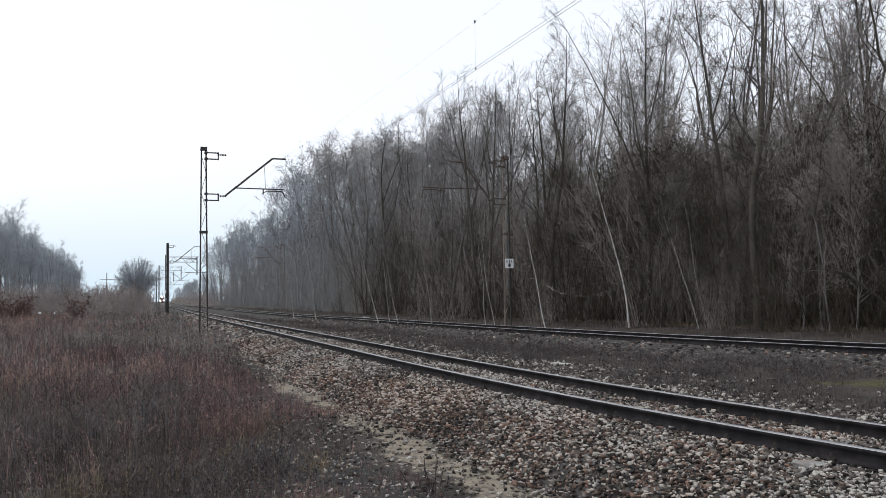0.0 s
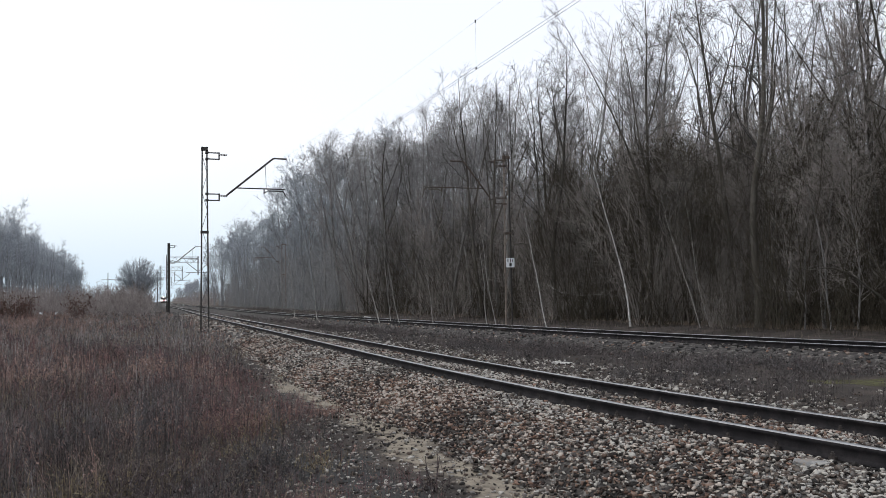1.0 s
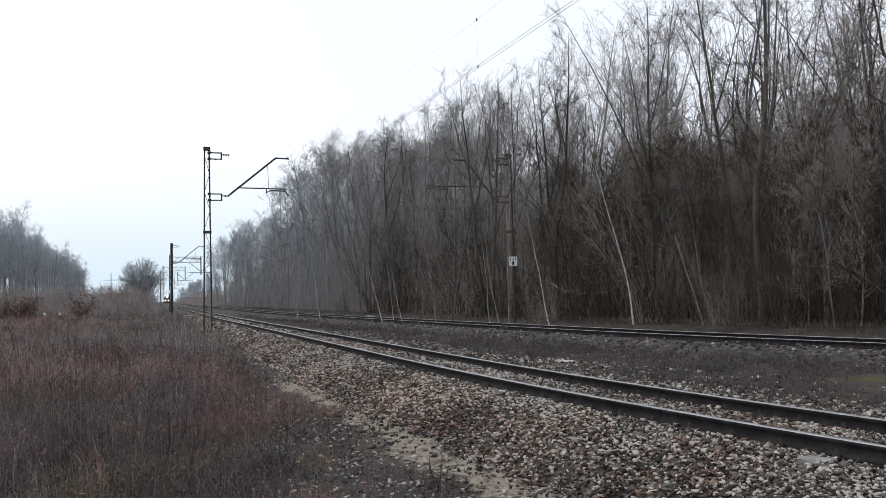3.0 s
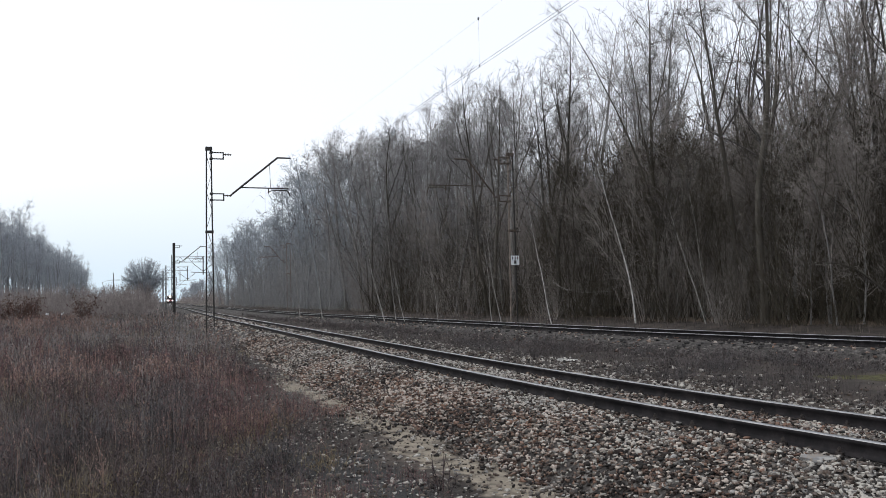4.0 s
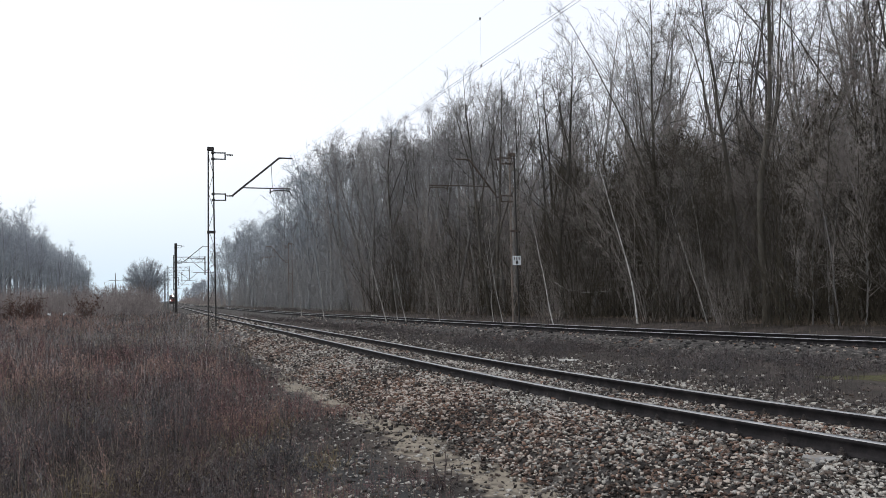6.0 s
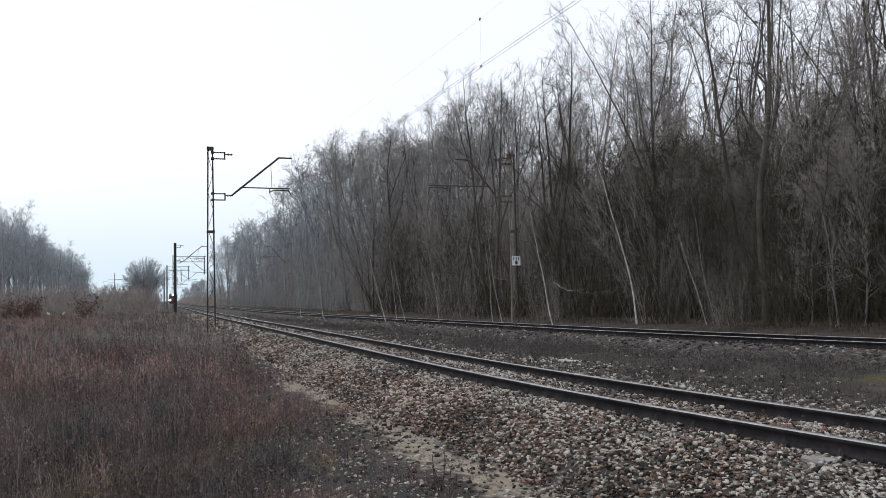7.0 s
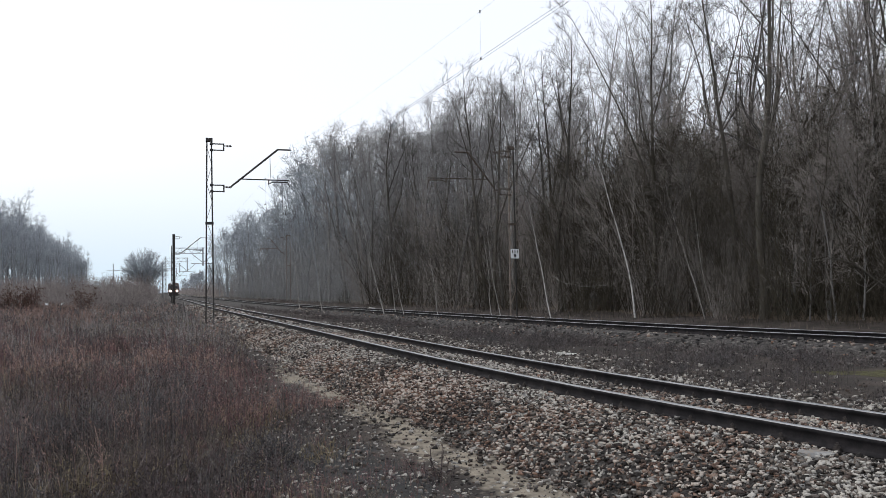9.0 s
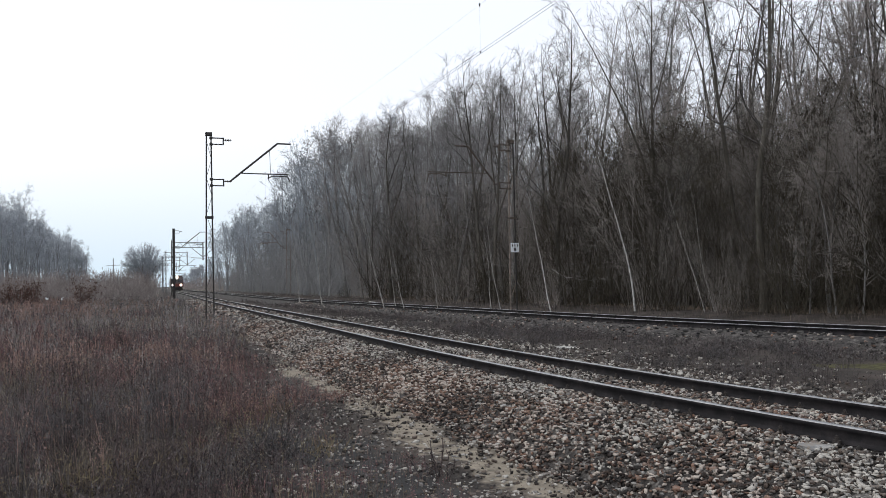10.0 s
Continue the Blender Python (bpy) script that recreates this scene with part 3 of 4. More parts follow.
def build_gantry(y, top, reach, foot, plate=False):
    """A mast with a lattice boom over the near track, which ends in a hanging post between the tracks."""
    x0, y0 = (float(q) for q in at(y, foot))
    t = thing("catenary_gantry", "grey steel mast with a lattice boom over the track", "catenary gantry", facing(x0, y0, False, False), "gantries")
    for s in (-1, 1):
        bm = bmesh.new()
        beam(bm, (s * 0.13, 0, -0.8), (s * 0.1, 0, top + 0.35), 0.1, 0.14)
        part("leg", bm, M_STEEL if plate else M_GANTRY, t)
    for k in range(7):
        bm = bmesh.new()
        s = 1 if k % 2 else -1
        beam(bm, (-s * 0.12, 0, 0.4 + k * 1.1), (s * 0.12, 0, 1.5 + k * 1.1), 0.05, 0.05)
        part("lattice_bar", bm, M_GANTRY, t)
    for dz in (0, -0.9):
        bm = bmesh.new()
        beam(bm, (-0.2, 0, top + dz), (reach + 0.25, 0, top + dz), 0.1, 0.1)
        part("boom_chord", bm, M_GANTRY, t)
    if plate:
        bm = bmesh.new()
        box(bm, 0.5, 0.04, 0.55, Matrix.Translation((-0.05, -0.12, 2.9)), 0.01)
        part("white_plate", bm, M_ENAMEL, t, "small white enamel plate")
    n = int(reach / 0.62)
    for i in range(n):
        bm = bmesh.new()
        s = i % 2
        beam(bm, (i * reach / n, 0, top - 0.9 * s), ((i + 1) * reach / n, 0, top - 0.9 * (1 - s)), 0.055, 0.055)
        part("lattice_bar", bm, M_GANTRY, t)
    bm = bmesh.new()
    beam(bm, (reach, 0, top + 0.1), (reach, 0, top - 3.1), 0.19, 0.19)
    d = part("hanging_post", bm, M_GANTRY, t)
    for s, z in ((-1, 6.1), (1, 6.1)):
        bm = bmesh.new()
        rod(bm, (reach, 0, z), (reach + s * 2.0, 0, z + 0.1), 0.05)
        rod(bm, (reach, 0, z + 0.2), (reach + s * 1.8, 0, z + 1.7), 0.05)
        part("cantilever_arm", bm, M_GANTRY, d)


build_gantry(150, 8.85, 5.1, -2.4, True)
build_gantry(205, 9.3, 4.9, -2.6)
build_gantry(262, 10.0, 4.9, -2.9)
build_gantry(330, 10.2, 5.0, -3.1)


def build_wires(points, heights):
    """Twin contact wire, carrying wire and droppers, straight from support to support."""
    t = thing("overhead_line", "thin dark contact wires hung from a carrying wire", "overhead line", group="overhead lines")
    P = np.array(points, float)

    def place(k, u):
        return P[k] + (P[k + 1] - P[k]) * u

    for name, dx, sag, hi, r in (("contact_wire", -0.045, 0.0, 0, 0.0042), ("contact_wire", 0.045, 0.0, 0, 0.0042), ("carrying_wire", 0.0, 0.93, 1, 0.0016)):
        tb = Tubes()
        pts = []
        for k in range(len(P) - 1):
            for u in np.linspace(0, 1, 13)[(1 if k else 0):]:
                x, y = place(k, u)
                pts.append((x + dx, y, heights[hi] - sag * 4 * u * (1 - u)))
        tb.add(pts, [r] * len(pts), 4)
        link(name, tb.mesh(name), M_WIRE, t)
    for k in (0, 1):
        for u in (0.12, 0.39, 0.663, 0.936):
            x, y = place(k, u)
            zt = heights[1] - 0.93 * 4 * u * (1 - u)
            bm = bmesh.new()
            rod(bm, (x, y, heights[0]), (x, y, zt), 0.0012, n=4)
            part("dropper", bm, M_WIRE, t)
            for z in (heights[0], zt):
                bm = bmesh.new()
                box(bm, 0.03, 0.07, 0.05, Matrix.Translation((x, y, z)), 0.006)
                part("wire_clamp", bm, M_WIRE, t)


def supports(far, ys, offs):
    return [tuple(float(q) for q in at(y, o, far)) for y, o in zip(ys, offs)]


build_wires([(16.88, -26.0), (-7.45, 40.85)] + supports(False, (107, 150, 205, 262, 330), (-0.2, 0.3, -0.3, 0.3, 0)), (6.15, 8.0))
build_wires([(27.0, -22.0), (-1.0, 42.0)] + supports(True, (109, 150, 205, 262, 330), (0.3, -0.3, 0.3, -0.3, 0)), (6.1, 7.93))


# ---------------- bare trees ----------------
def unit(v):
    return v / (np.linalg.norm(v) + 1e-9)


def branch(rng, p, d, length, n, up, wob):
    pts = [np.array(p, float)]
    d = unit(np.array(d, float))
    for _ in range(n):
        d = unit(d + np.array([0, 0, up]) + rng.normal(0, wob, 3))
        pts.append(pts[-1] + d * length / n)
    return np.array(pts), d


def tree_meshes(seed, H, r0, spread=0.35, first=0.35, limbs=24, sub=6, twigs=5, lean=(0, 0), thin=0.006, fork=False, rises=(0.5, 1.3), light=False):
    """A bare tree: the mesh of the trunk and the mesh of the crown."""
    rng = np.random.default_rng(seed)
    tr, cr = Tubes(), Tubes()
    n = 12
    P, _ = branch(rng, (0, 0, -0.35), (lean[0], lean[1], 1), H, n, 0.03, 0.05)
    R = r0 * (1 - np.linspace(0, 1, n + 1) ** 1.1 * 0.93)
    R[0] *= 1.35
    tr.add(P, R, 7)
    stems = [(P, R)]
    if fork:
        for _ in range(rng.integers(2, 4)):
            k = rng.integers(3, 8)
            a = rng.uniform(0, 2 * np.pi)
            q, _ = branch(rng, P[k], (math.cos(a) * 0.4, math.sin(a) * 0.4, 1), H * (1 - k / n) * rng.uniform(0.75, 1.0), 8, 0.06, 0.09)
            rr = R[k] * 0.7 * (1 - np.linspace(0, 1, 9) * 0.9)
            tr.add(q, rr, 6)
            stems.append((q, rr))
    for i in range(limbs):
        S, SR = stems[rng.integers(len(stems))] if i % 3 else stems[0]
        u = (first + (0.98 - first) * rng.random() ** 0.8) if S is P else rng.uniform(0.15, 0.98)
        k = u * (len(S) - 1)
        i0 = int(k)
        p = S[i0] + (S[min(i0 + 1, len(S) - 1)] - S[i0]) * (k - i0)
        a = rng.uniform(0, 2 * np.pi)
        L = H * spread * (1.12 - u) * rng.uniform(0.55, 1.15) + 0.7
        q, d = branch(rng, p, (math.cos(a), math.sin(a), rng.uniform(*rises)), L, 6, 0.1, 0.2)
        rb = max(0.014, SR[i0] * 0.42)
        cr.add(q, rb * (1 - np.linspace(0, 1, 7) * 0.8), 4)
        for _ in range(sub):
            v = rng.uniform(0.15, 1.0)
            j = min(5, int(v * 6))
            p2 = q[j] + (q[j + 1] - q[j]) * (v * 6 - j)
            d2 = unit(q[j + 1] - q[j]) + rng.normal(0, 0.6, 3) + np.array([0, 0, 0.15])
            q2, _ = branch(rng, p2, d2, 0.35 + L * rng.uniform(0.2, 0.5), 3, 0.05, 0.26)
            r2 = np.maximum(thin, rb * 0.45 * (1 - np.linspace(0, 1, 4) * 0.8))
            if light:
                cr.blade(q2, r2, rng)
            else:
                cr.add(q2, r2, 3)
            for _ in range(twigs):
                v = rng.uniform(0.25, 1.0) * 3
                j = min(2, int(v))
                p3 = q2[j] + (q2[j + 1] - q2[j]) * (v - j)
                d3 = unit(q2[j + 1] - q2[j]) + rng.normal(0, 0.75, 3)
                q3, _ = branch(rng, p3, d3, rng.uniform(0.2, 0.75), 1 if light else 2, 0.05, 0.35)
                cr.blade(q3, (thin, thin * 0.5) if light else (thin, thin * 0.8, thin * 0.4), rng)
    return tr.mesh("trunk"), cr.mesh("crown")


def dome_tree(seed, H, R):
    """A bare tree whose many limbs end on a round dome."""
    rng = np.random.default_rng(seed)
    tr, cr = Tubes(), Tubes()
    tr.add([(0, 0, -0.4), (0.05, 0, H * 0.12), (0, 0.05, H * 0.3)], (0.4, 0.3, 0.24), 8)
    for _ in range(230):
        a, e = rng.uniform(0, 2 * np.pi), math.asin(rng.uniform(-0.15, 1.0))
        end = np.array([math.cos(a) * math.cos(e) * R, math.sin(a) * math.cos(e) * R, H * 0.5 + math.sin(e) * H * 0.5]) * rng.uniform(0.88, 1.0)
        p0 = np.array([0, 0, H * rng.uniform(0.12, 0.3)])
        mid = (p0 + end) / 2 + np.array([0, 0, H * 0.05]) + rng.normal(0, 0.25, 3)
        q = np.array([p0, (p0 + mid) / 2 + rng.normal(0, 0.1, 3), mid, (mid + end) / 2 + rng.normal(0, 0.15, 3), end])
        cr.add(q, (0.09, 0.06, 0.04, 0.025, 0.012), 3)
        for _ in range(56):
            j = rng.integers(2, 5)
            p = q[j] + (q[j - 1] - q[j]) * rng.random()
            d = unit(end - p0) + rng.normal(0, 0.7, 3)
            q2, _ = branch(rng, p, d, rng.uniform(0.4, 1.1), 2, 0.05, 0.2)
            k = np.linalg.norm((q2[-1] - np.array([0, 0, H * 0.5])) / np.array([R, R, H * 0.5]))
            if k < 1.03:
                cr.blade(q2, (0.017, 0.014, 0.007), rng)
    return tr.mesh("trunk"), cr.mesh("crown")


def plant(name, meshes, mats, m, label, category, group, names=("trunk", "crown")):
    t = thing(name, label, category, m, group)
    for nm, me, mt in zip(names, meshes, mats):
        link(nm, me, mt, t)
    return t


def thicket_mesh(seed, H, R, stems, twigs, thin=0.006):
    """A bare shrub: the mesh of its stems and the mesh of its twigs."""
    rng = np.random.default_rng(seed)
    st, tb = Tubes(), Tubes()
    for _ in range(stems):
        a, r = rng.uniform(0, 2 * np.pi), R * math.sqrt(rng.random())
        p = (math.cos(a) * r, math.sin(a) * r, -0.15)
        h = H * rng.uniform(0.6, 1.0)
        d = (rng.normal(0, 0.34) + 0.1 * math.cos(a), rng.normal(0, 0.34) + 0.1 * math.sin(a), 1)
        q, _ = branch(rng, p, d, h, 5, 0.05, 0.16)
        r0 = rng.uniform(0.007, 0.018) * (H / 5) ** 0.5
        st.add(q, np.maximum(thin * 0.7, r0 * (1 - np.linspace(0, 1, 6) * 0.85)), 3)
        for _ in range(twigs):
            v = rng.uniform(0.12, 1.0) * 5
            j = min(4, int(v))
            p2 = q[j] + (q[j + 1] - q[j]) * (v - j)
            d2 = unit(q[j + 1] - q[j]) + rng.normal(0, 0.75, 3)
            q2, _ = branch(rng, p2, d2, H * rng.uniform(0.05, 0.19), 2, 0.03, 0.4)
            tb.blade(q2, (thin, thin * 0.8, thin * 0.4), rng)
    return st.mesh("stem_clump"), tb.mesh("crown")


class Merged:
    """Collects meshes at poses into one mesh."""

    def __init__(self):
        self.v, self.f, self.n = [], [], 0

    def add(self, me, m):
        n, k = len(me.vertices), len(me.polygons)
        v, f = np.empty(n * 3, np.float32), np.empty(k * 4, np.int32)
        me.vertices.foreach_get("co", v)
        me.loops.foreach_get("vertex_index", f)
        a = np.array(m)
        self.v.append(v.reshape(-1, 3) @ a[:3, :3].T + a[:3, 3])
        self.f.append(f.reshape(-1, 4) + self.n)
        self.n += n

    def mesh(self, name):
        return raw(name, np.concatenate(self.v), np.concatenate(self.f), True)


def edge_x(y, d):
    """The place d metres behind the far track's middle."""
    return at(y, d, True)


def canopy(y):
    """The height of the wood's front trees along the line."""
    return np.interp(y, (25, 36, 46, 52, 58, 65, 74, 84, 98, 113, 133, 163, 250), (19.5, 19.5, 19.8, 19.8, 19.0, 18.0, 18.6, 19.5, 21.0, 21.9, 21.6, 19.4, 20.0))


def build_wood():
    rng = np.random.default_rng(11)
    near = [(H, tree_meshes(100 + i, H, r, sp, fi, li, 7, 4, thin=0.0065, fork=fk, rises=(0.6, 1.7))) for i, (H, r, sp, fi, li, fk) in enumerate((
        (17.0, 0.16, 0.27, 0.42, 26, True), (18.5, 0.18, 0.24, 0.45, 28, True), (15.5, 0.12, 0.26, 0.40, 22, True),
        (17.5, 0.13, 0.22, 0.48, 24, False), (19.0, 0.19, 0.25, 0.44, 28, True), (14.5, 0.10, 0.24, 0.38, 20, False),
        (18.0, 0.15, 0.24, 0.50, 24, True)))]
    behind = [(H, tree_meshes(130 + i, H, 0.14, 0.24, 0.45, 22, 6, 4, thin=0.0075, fork=True, rises=(0.6, 1.7), light=True)) for i, H in enumerate((16.0, 18.0, 19.0))]
    dense = [(H, tree_meshes(140 + i, H, 0.15, 0.25, 0.32, 36, 8, 7, thin=0.0085, fork=True, rises=(0.4, 1.5), light=True)) for i, H in enumerate((16.0, 17.0, 18.0, 19.0))]
    distant = [(H, tree_meshes(150 + i, H, 0.16, 0.25, 0.28, 30, 7, 4, thin=0.016, fork=True, rises=(0.4, 1.5), light=True)) for i, H in enumerate((16.5, 18.0, 19.0))]
    label = "tall bare deciduous tree with ascending grey branches at the wood"
    far_trunks, far_crowns, deep, middle, pale = (Merged() for _ in range(5))

    def stand(x, y, row, r):
        kind = distant if y > 104 else dense if y > 82 or (y > 66 and row > 1) else near if row < 2 or y > 60 else behind
        H, k = kind[r.integers(len(kind))]
        sc = canopy(y) * r.uniform(0.84, 1.0) * (1.05 if row > 1 else 1.0) / H
        m = pose(x, y, float(height(x, y)), r.normal(0, 2), r.normal(0, 2), r.uniform(0, 360)) @ Matrix.Diagonal((sc * 0.95, sc * 0.95, sc, 1))
        # trees past y 50 take the colours lightened for haze
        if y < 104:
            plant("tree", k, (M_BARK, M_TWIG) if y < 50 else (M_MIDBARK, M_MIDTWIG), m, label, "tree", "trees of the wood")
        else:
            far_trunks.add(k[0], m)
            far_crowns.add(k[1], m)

    for row, (d0, step) in enumerate(((9, 3.8), (12.5, 3.6), (17, 4.0), (23, 5.0), (31, 7.0))):
        y = 9.0 + row
        while y < 255:
            x, yy = edge_x(y, d0 + rng.uniform(-1.6, 1.6))
            if row > 0 or rng.random() < 0.5 or yy > 56:
                stand(float(x), float(yy), row, rng)
            y += step * rng.uniform(0.6, 1.4) * (1 + max(0, y - 40) * (0.004 if row < 2 else 0.012))
    more = np.random.default_rng(12)
    for _ in range(26):
        x, yy = edge_x(more.uniform(50, 104), more.uniform(8.5, 20))
        stand(float(x), float(yy), 1, more)
    young = [tree_meshes(160 + i, H, 0.05, 0.26, 0.12, 34, 7, 6, thin=0.0065, rises=(0.5, 1.6), light=True) for i, H in enumerate((8.0, 10.0, 12.0))]
    for k in range(190):
        x, yy = edge_x(more.uniform(12, 78) if k < 110 else more.uniform(22, 52), more.uniform(8.5, 26))
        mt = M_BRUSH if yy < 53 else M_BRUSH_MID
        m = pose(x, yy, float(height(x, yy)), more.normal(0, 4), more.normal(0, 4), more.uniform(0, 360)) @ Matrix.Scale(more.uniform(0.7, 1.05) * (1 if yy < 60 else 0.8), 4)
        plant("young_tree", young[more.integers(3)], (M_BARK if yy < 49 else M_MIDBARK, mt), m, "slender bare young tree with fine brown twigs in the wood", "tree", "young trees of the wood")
    th = [thicket_mesh(300 + i, H, 2.0, 44, 20, 0.0065) for i, H in enumerate((7.5, 8.5, 6.5, 9.5))]
    dark = [thicket_mesh(310 + i, H, 2.2, 34, 12, 0.013) for i, H in enumerate((7.5, 8.5, 9.5))]
    for d0, step, lo, hi in ((6.8, 3.4, 0.25, 0.6), (9, 2.6, 0.55, 1.1), (12.5, 2.5, 0.9, 1.35), (15, 2.6, 1.1, 1.45), (18, 2.4, 1.2, 1.6), (24, 2.6, 1.3, 1.7), (33, 3.4, 1.4, 1.8), (44, 4.5, 1.6, 2.0), (54, 5, 1.8, 2.2)):
        y = 9.0
        while y < 240:
            x, yy = edge_x(y, d0 + rng.uniform(-0.9, 0.9))
            m = pose(x, yy, float(height(x, yy)), 0, 0, rng.uniform(0, 360)) @ Matrix.Scale(rng.uniform(lo, hi) * np.interp(yy, (30, 50, 120), (0.98, 1.08, 1.25)), 4)
            # rough distance picks how much haze the thicket's colour holds
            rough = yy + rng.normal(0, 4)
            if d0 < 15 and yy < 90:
                mt = M_BRUSH if rough < 37 else M_BRUSH_MID if rough < 66 else M_BRUSH_HAZE
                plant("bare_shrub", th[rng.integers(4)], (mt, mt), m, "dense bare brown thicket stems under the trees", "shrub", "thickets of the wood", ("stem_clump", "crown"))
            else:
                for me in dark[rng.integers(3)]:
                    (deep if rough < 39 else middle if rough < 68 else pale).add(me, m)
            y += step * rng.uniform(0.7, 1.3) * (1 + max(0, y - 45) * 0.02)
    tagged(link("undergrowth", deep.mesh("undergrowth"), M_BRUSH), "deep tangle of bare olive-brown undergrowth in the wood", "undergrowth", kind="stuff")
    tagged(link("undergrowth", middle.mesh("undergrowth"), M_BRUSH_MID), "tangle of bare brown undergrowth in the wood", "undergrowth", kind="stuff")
    tagged(link("undergrowth", pale.mesh("undergrowth"), M_BRUSH_HAZE), "bare undergrowth further along the wood, greyed for haze", "undergrowth", kind="stuff")
    t = thing("far_wood", "grey bare wood further along the line, haze put into its colours", "wood", kind="stuff")
    link("trunks", far_trunks.mesh("trunks"), M_HAZEBARK, t)
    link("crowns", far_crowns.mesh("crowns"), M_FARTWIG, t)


build_wood()


def build_birches():
    """Slender white birches that lean over the far track's verge."""
    rng = np.random.default_rng(21)
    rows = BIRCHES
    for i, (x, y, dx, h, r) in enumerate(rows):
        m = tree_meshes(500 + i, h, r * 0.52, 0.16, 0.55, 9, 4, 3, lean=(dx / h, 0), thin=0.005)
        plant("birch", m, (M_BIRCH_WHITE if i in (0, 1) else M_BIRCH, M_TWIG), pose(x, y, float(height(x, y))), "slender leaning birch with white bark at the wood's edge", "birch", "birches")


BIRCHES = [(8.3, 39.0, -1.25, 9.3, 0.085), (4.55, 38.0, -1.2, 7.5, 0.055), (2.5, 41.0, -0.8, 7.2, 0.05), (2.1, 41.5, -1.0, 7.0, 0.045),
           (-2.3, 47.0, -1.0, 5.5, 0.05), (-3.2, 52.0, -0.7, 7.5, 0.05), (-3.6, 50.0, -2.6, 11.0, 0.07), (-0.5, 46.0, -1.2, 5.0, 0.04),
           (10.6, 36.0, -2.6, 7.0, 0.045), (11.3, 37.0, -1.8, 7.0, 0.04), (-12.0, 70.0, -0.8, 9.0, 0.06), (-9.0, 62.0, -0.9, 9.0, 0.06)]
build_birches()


def fallen_branch(pts, r, material, label):
    tb = Tubes()
    P = np.array(pts, float)
    u = np.linspace(0, len(P) - 1, 12)
    Q = np.stack([np.interp(u, np.arange(len(P)), P[:, i]) for i in range(3)], -1)
    Q[1:-1] += np.random.default_rng(len(label)).normal(0, 0.03, (10, 3))
    tb.add(Q, r * (1 - np.linspace(0, 0.8, 12)), 5)
    rng = np.random.default_rng(9)
    for k in range(4, 12):
        q, _ = branch(rng, Q[k], rng.normal(0, 1, 3) + (Q[k] - Q[k - 1]) * 4, rng.uniform(0.3, 0.8), 3, 0.05, 0.2)
        tb.add(q, (r * 0.3, r * 0.25, r * 0.2, r * 0.1), 3)
    tagged(link("bent_branch", tb.mesh("bent_branch"), material), label, "branch", "bent branches")


fallen_branch([(4.5, 38.2, 1.75), (5.0, 37.5, 1.4), (5.9, 37.3, 1.2), (6.9, 37.2, 1.25)], 0.014, M_BIRCH, "pale thin branch bent sideways at the wood's edge")
fallen_branch([(16.0, 30.5, -0.2), (15.3, 30.5, 1.0), (14.2, 30.4, 1.85), (13.3, 30.3, 2.1), (12.2, 30.2, 1.95)], 0.06, M_BARK, "bowed dark young tree arching over the verge")


# ---------------- far side of the field ----------------
def build_left():
    rng = np.random.default_rng(31)
    kinds = [tree_meshes(700 + i, H, r, sp, fi, 30, 8, 5, thin=0.0105, fork=True, light=True) for i, (H, r, sp, fi) in enumerate(((14, 0.15, 0.2, 0.25), (12, 0.13, 0.22, 0.2), (15, 0.15, 0.18, 0.3)))]
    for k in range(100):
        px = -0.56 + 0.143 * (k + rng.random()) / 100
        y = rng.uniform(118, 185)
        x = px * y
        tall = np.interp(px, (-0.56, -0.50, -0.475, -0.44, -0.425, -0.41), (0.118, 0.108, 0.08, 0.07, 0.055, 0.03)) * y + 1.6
        plant("tree", kinds[rng.integers(3)], (M_HAZEBARK, M_FARTWIG), pose(x, y, float(height(x, y)), 0, 0, rng.uniform(0, 360)) @ Matrix.Scale(tall / 14.5 * rng.uniform(0.8, 1.05), 4),
              "bare tree beyond the field, greyed for haze", "tree", "trees beyond the field")
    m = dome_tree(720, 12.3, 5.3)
    plant("round_tree", m, (M_HAZEBARK, M_FARTWIG), pose(-68.8, 196.0, -0.5), "bare tree with a round dense crown beyond the field", "tree", "")
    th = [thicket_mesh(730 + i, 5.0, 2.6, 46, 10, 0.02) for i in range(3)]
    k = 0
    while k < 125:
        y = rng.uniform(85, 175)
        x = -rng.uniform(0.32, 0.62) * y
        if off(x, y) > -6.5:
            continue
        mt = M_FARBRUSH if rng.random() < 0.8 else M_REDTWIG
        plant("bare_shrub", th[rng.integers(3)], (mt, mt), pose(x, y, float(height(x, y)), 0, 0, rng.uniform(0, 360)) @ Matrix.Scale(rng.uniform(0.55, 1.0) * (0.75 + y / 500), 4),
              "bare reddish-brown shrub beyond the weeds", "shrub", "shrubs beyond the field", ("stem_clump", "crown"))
        k += 1
    for x, y, sc in ((-43.0, 116.0, 0.82), (-41.2, 113.0, 0.7), (-45.5, 120.0, 0.85), (-42.4, 119.0, 0.75), (-47.5, 123.0, 0.7)):
        plant("bare_shrub", th[k % 3], (M_REDSHRUB, M_REDSHRUB), pose(x, y, float(height(x, y)), 0, 0, 50 * x) @ Matrix.Scale(sc, 4),
              "dense dark red-brown shrub beside the line", "shrub", "shrubs beyond the field", ("stem_clump", "crown"))


build_left()


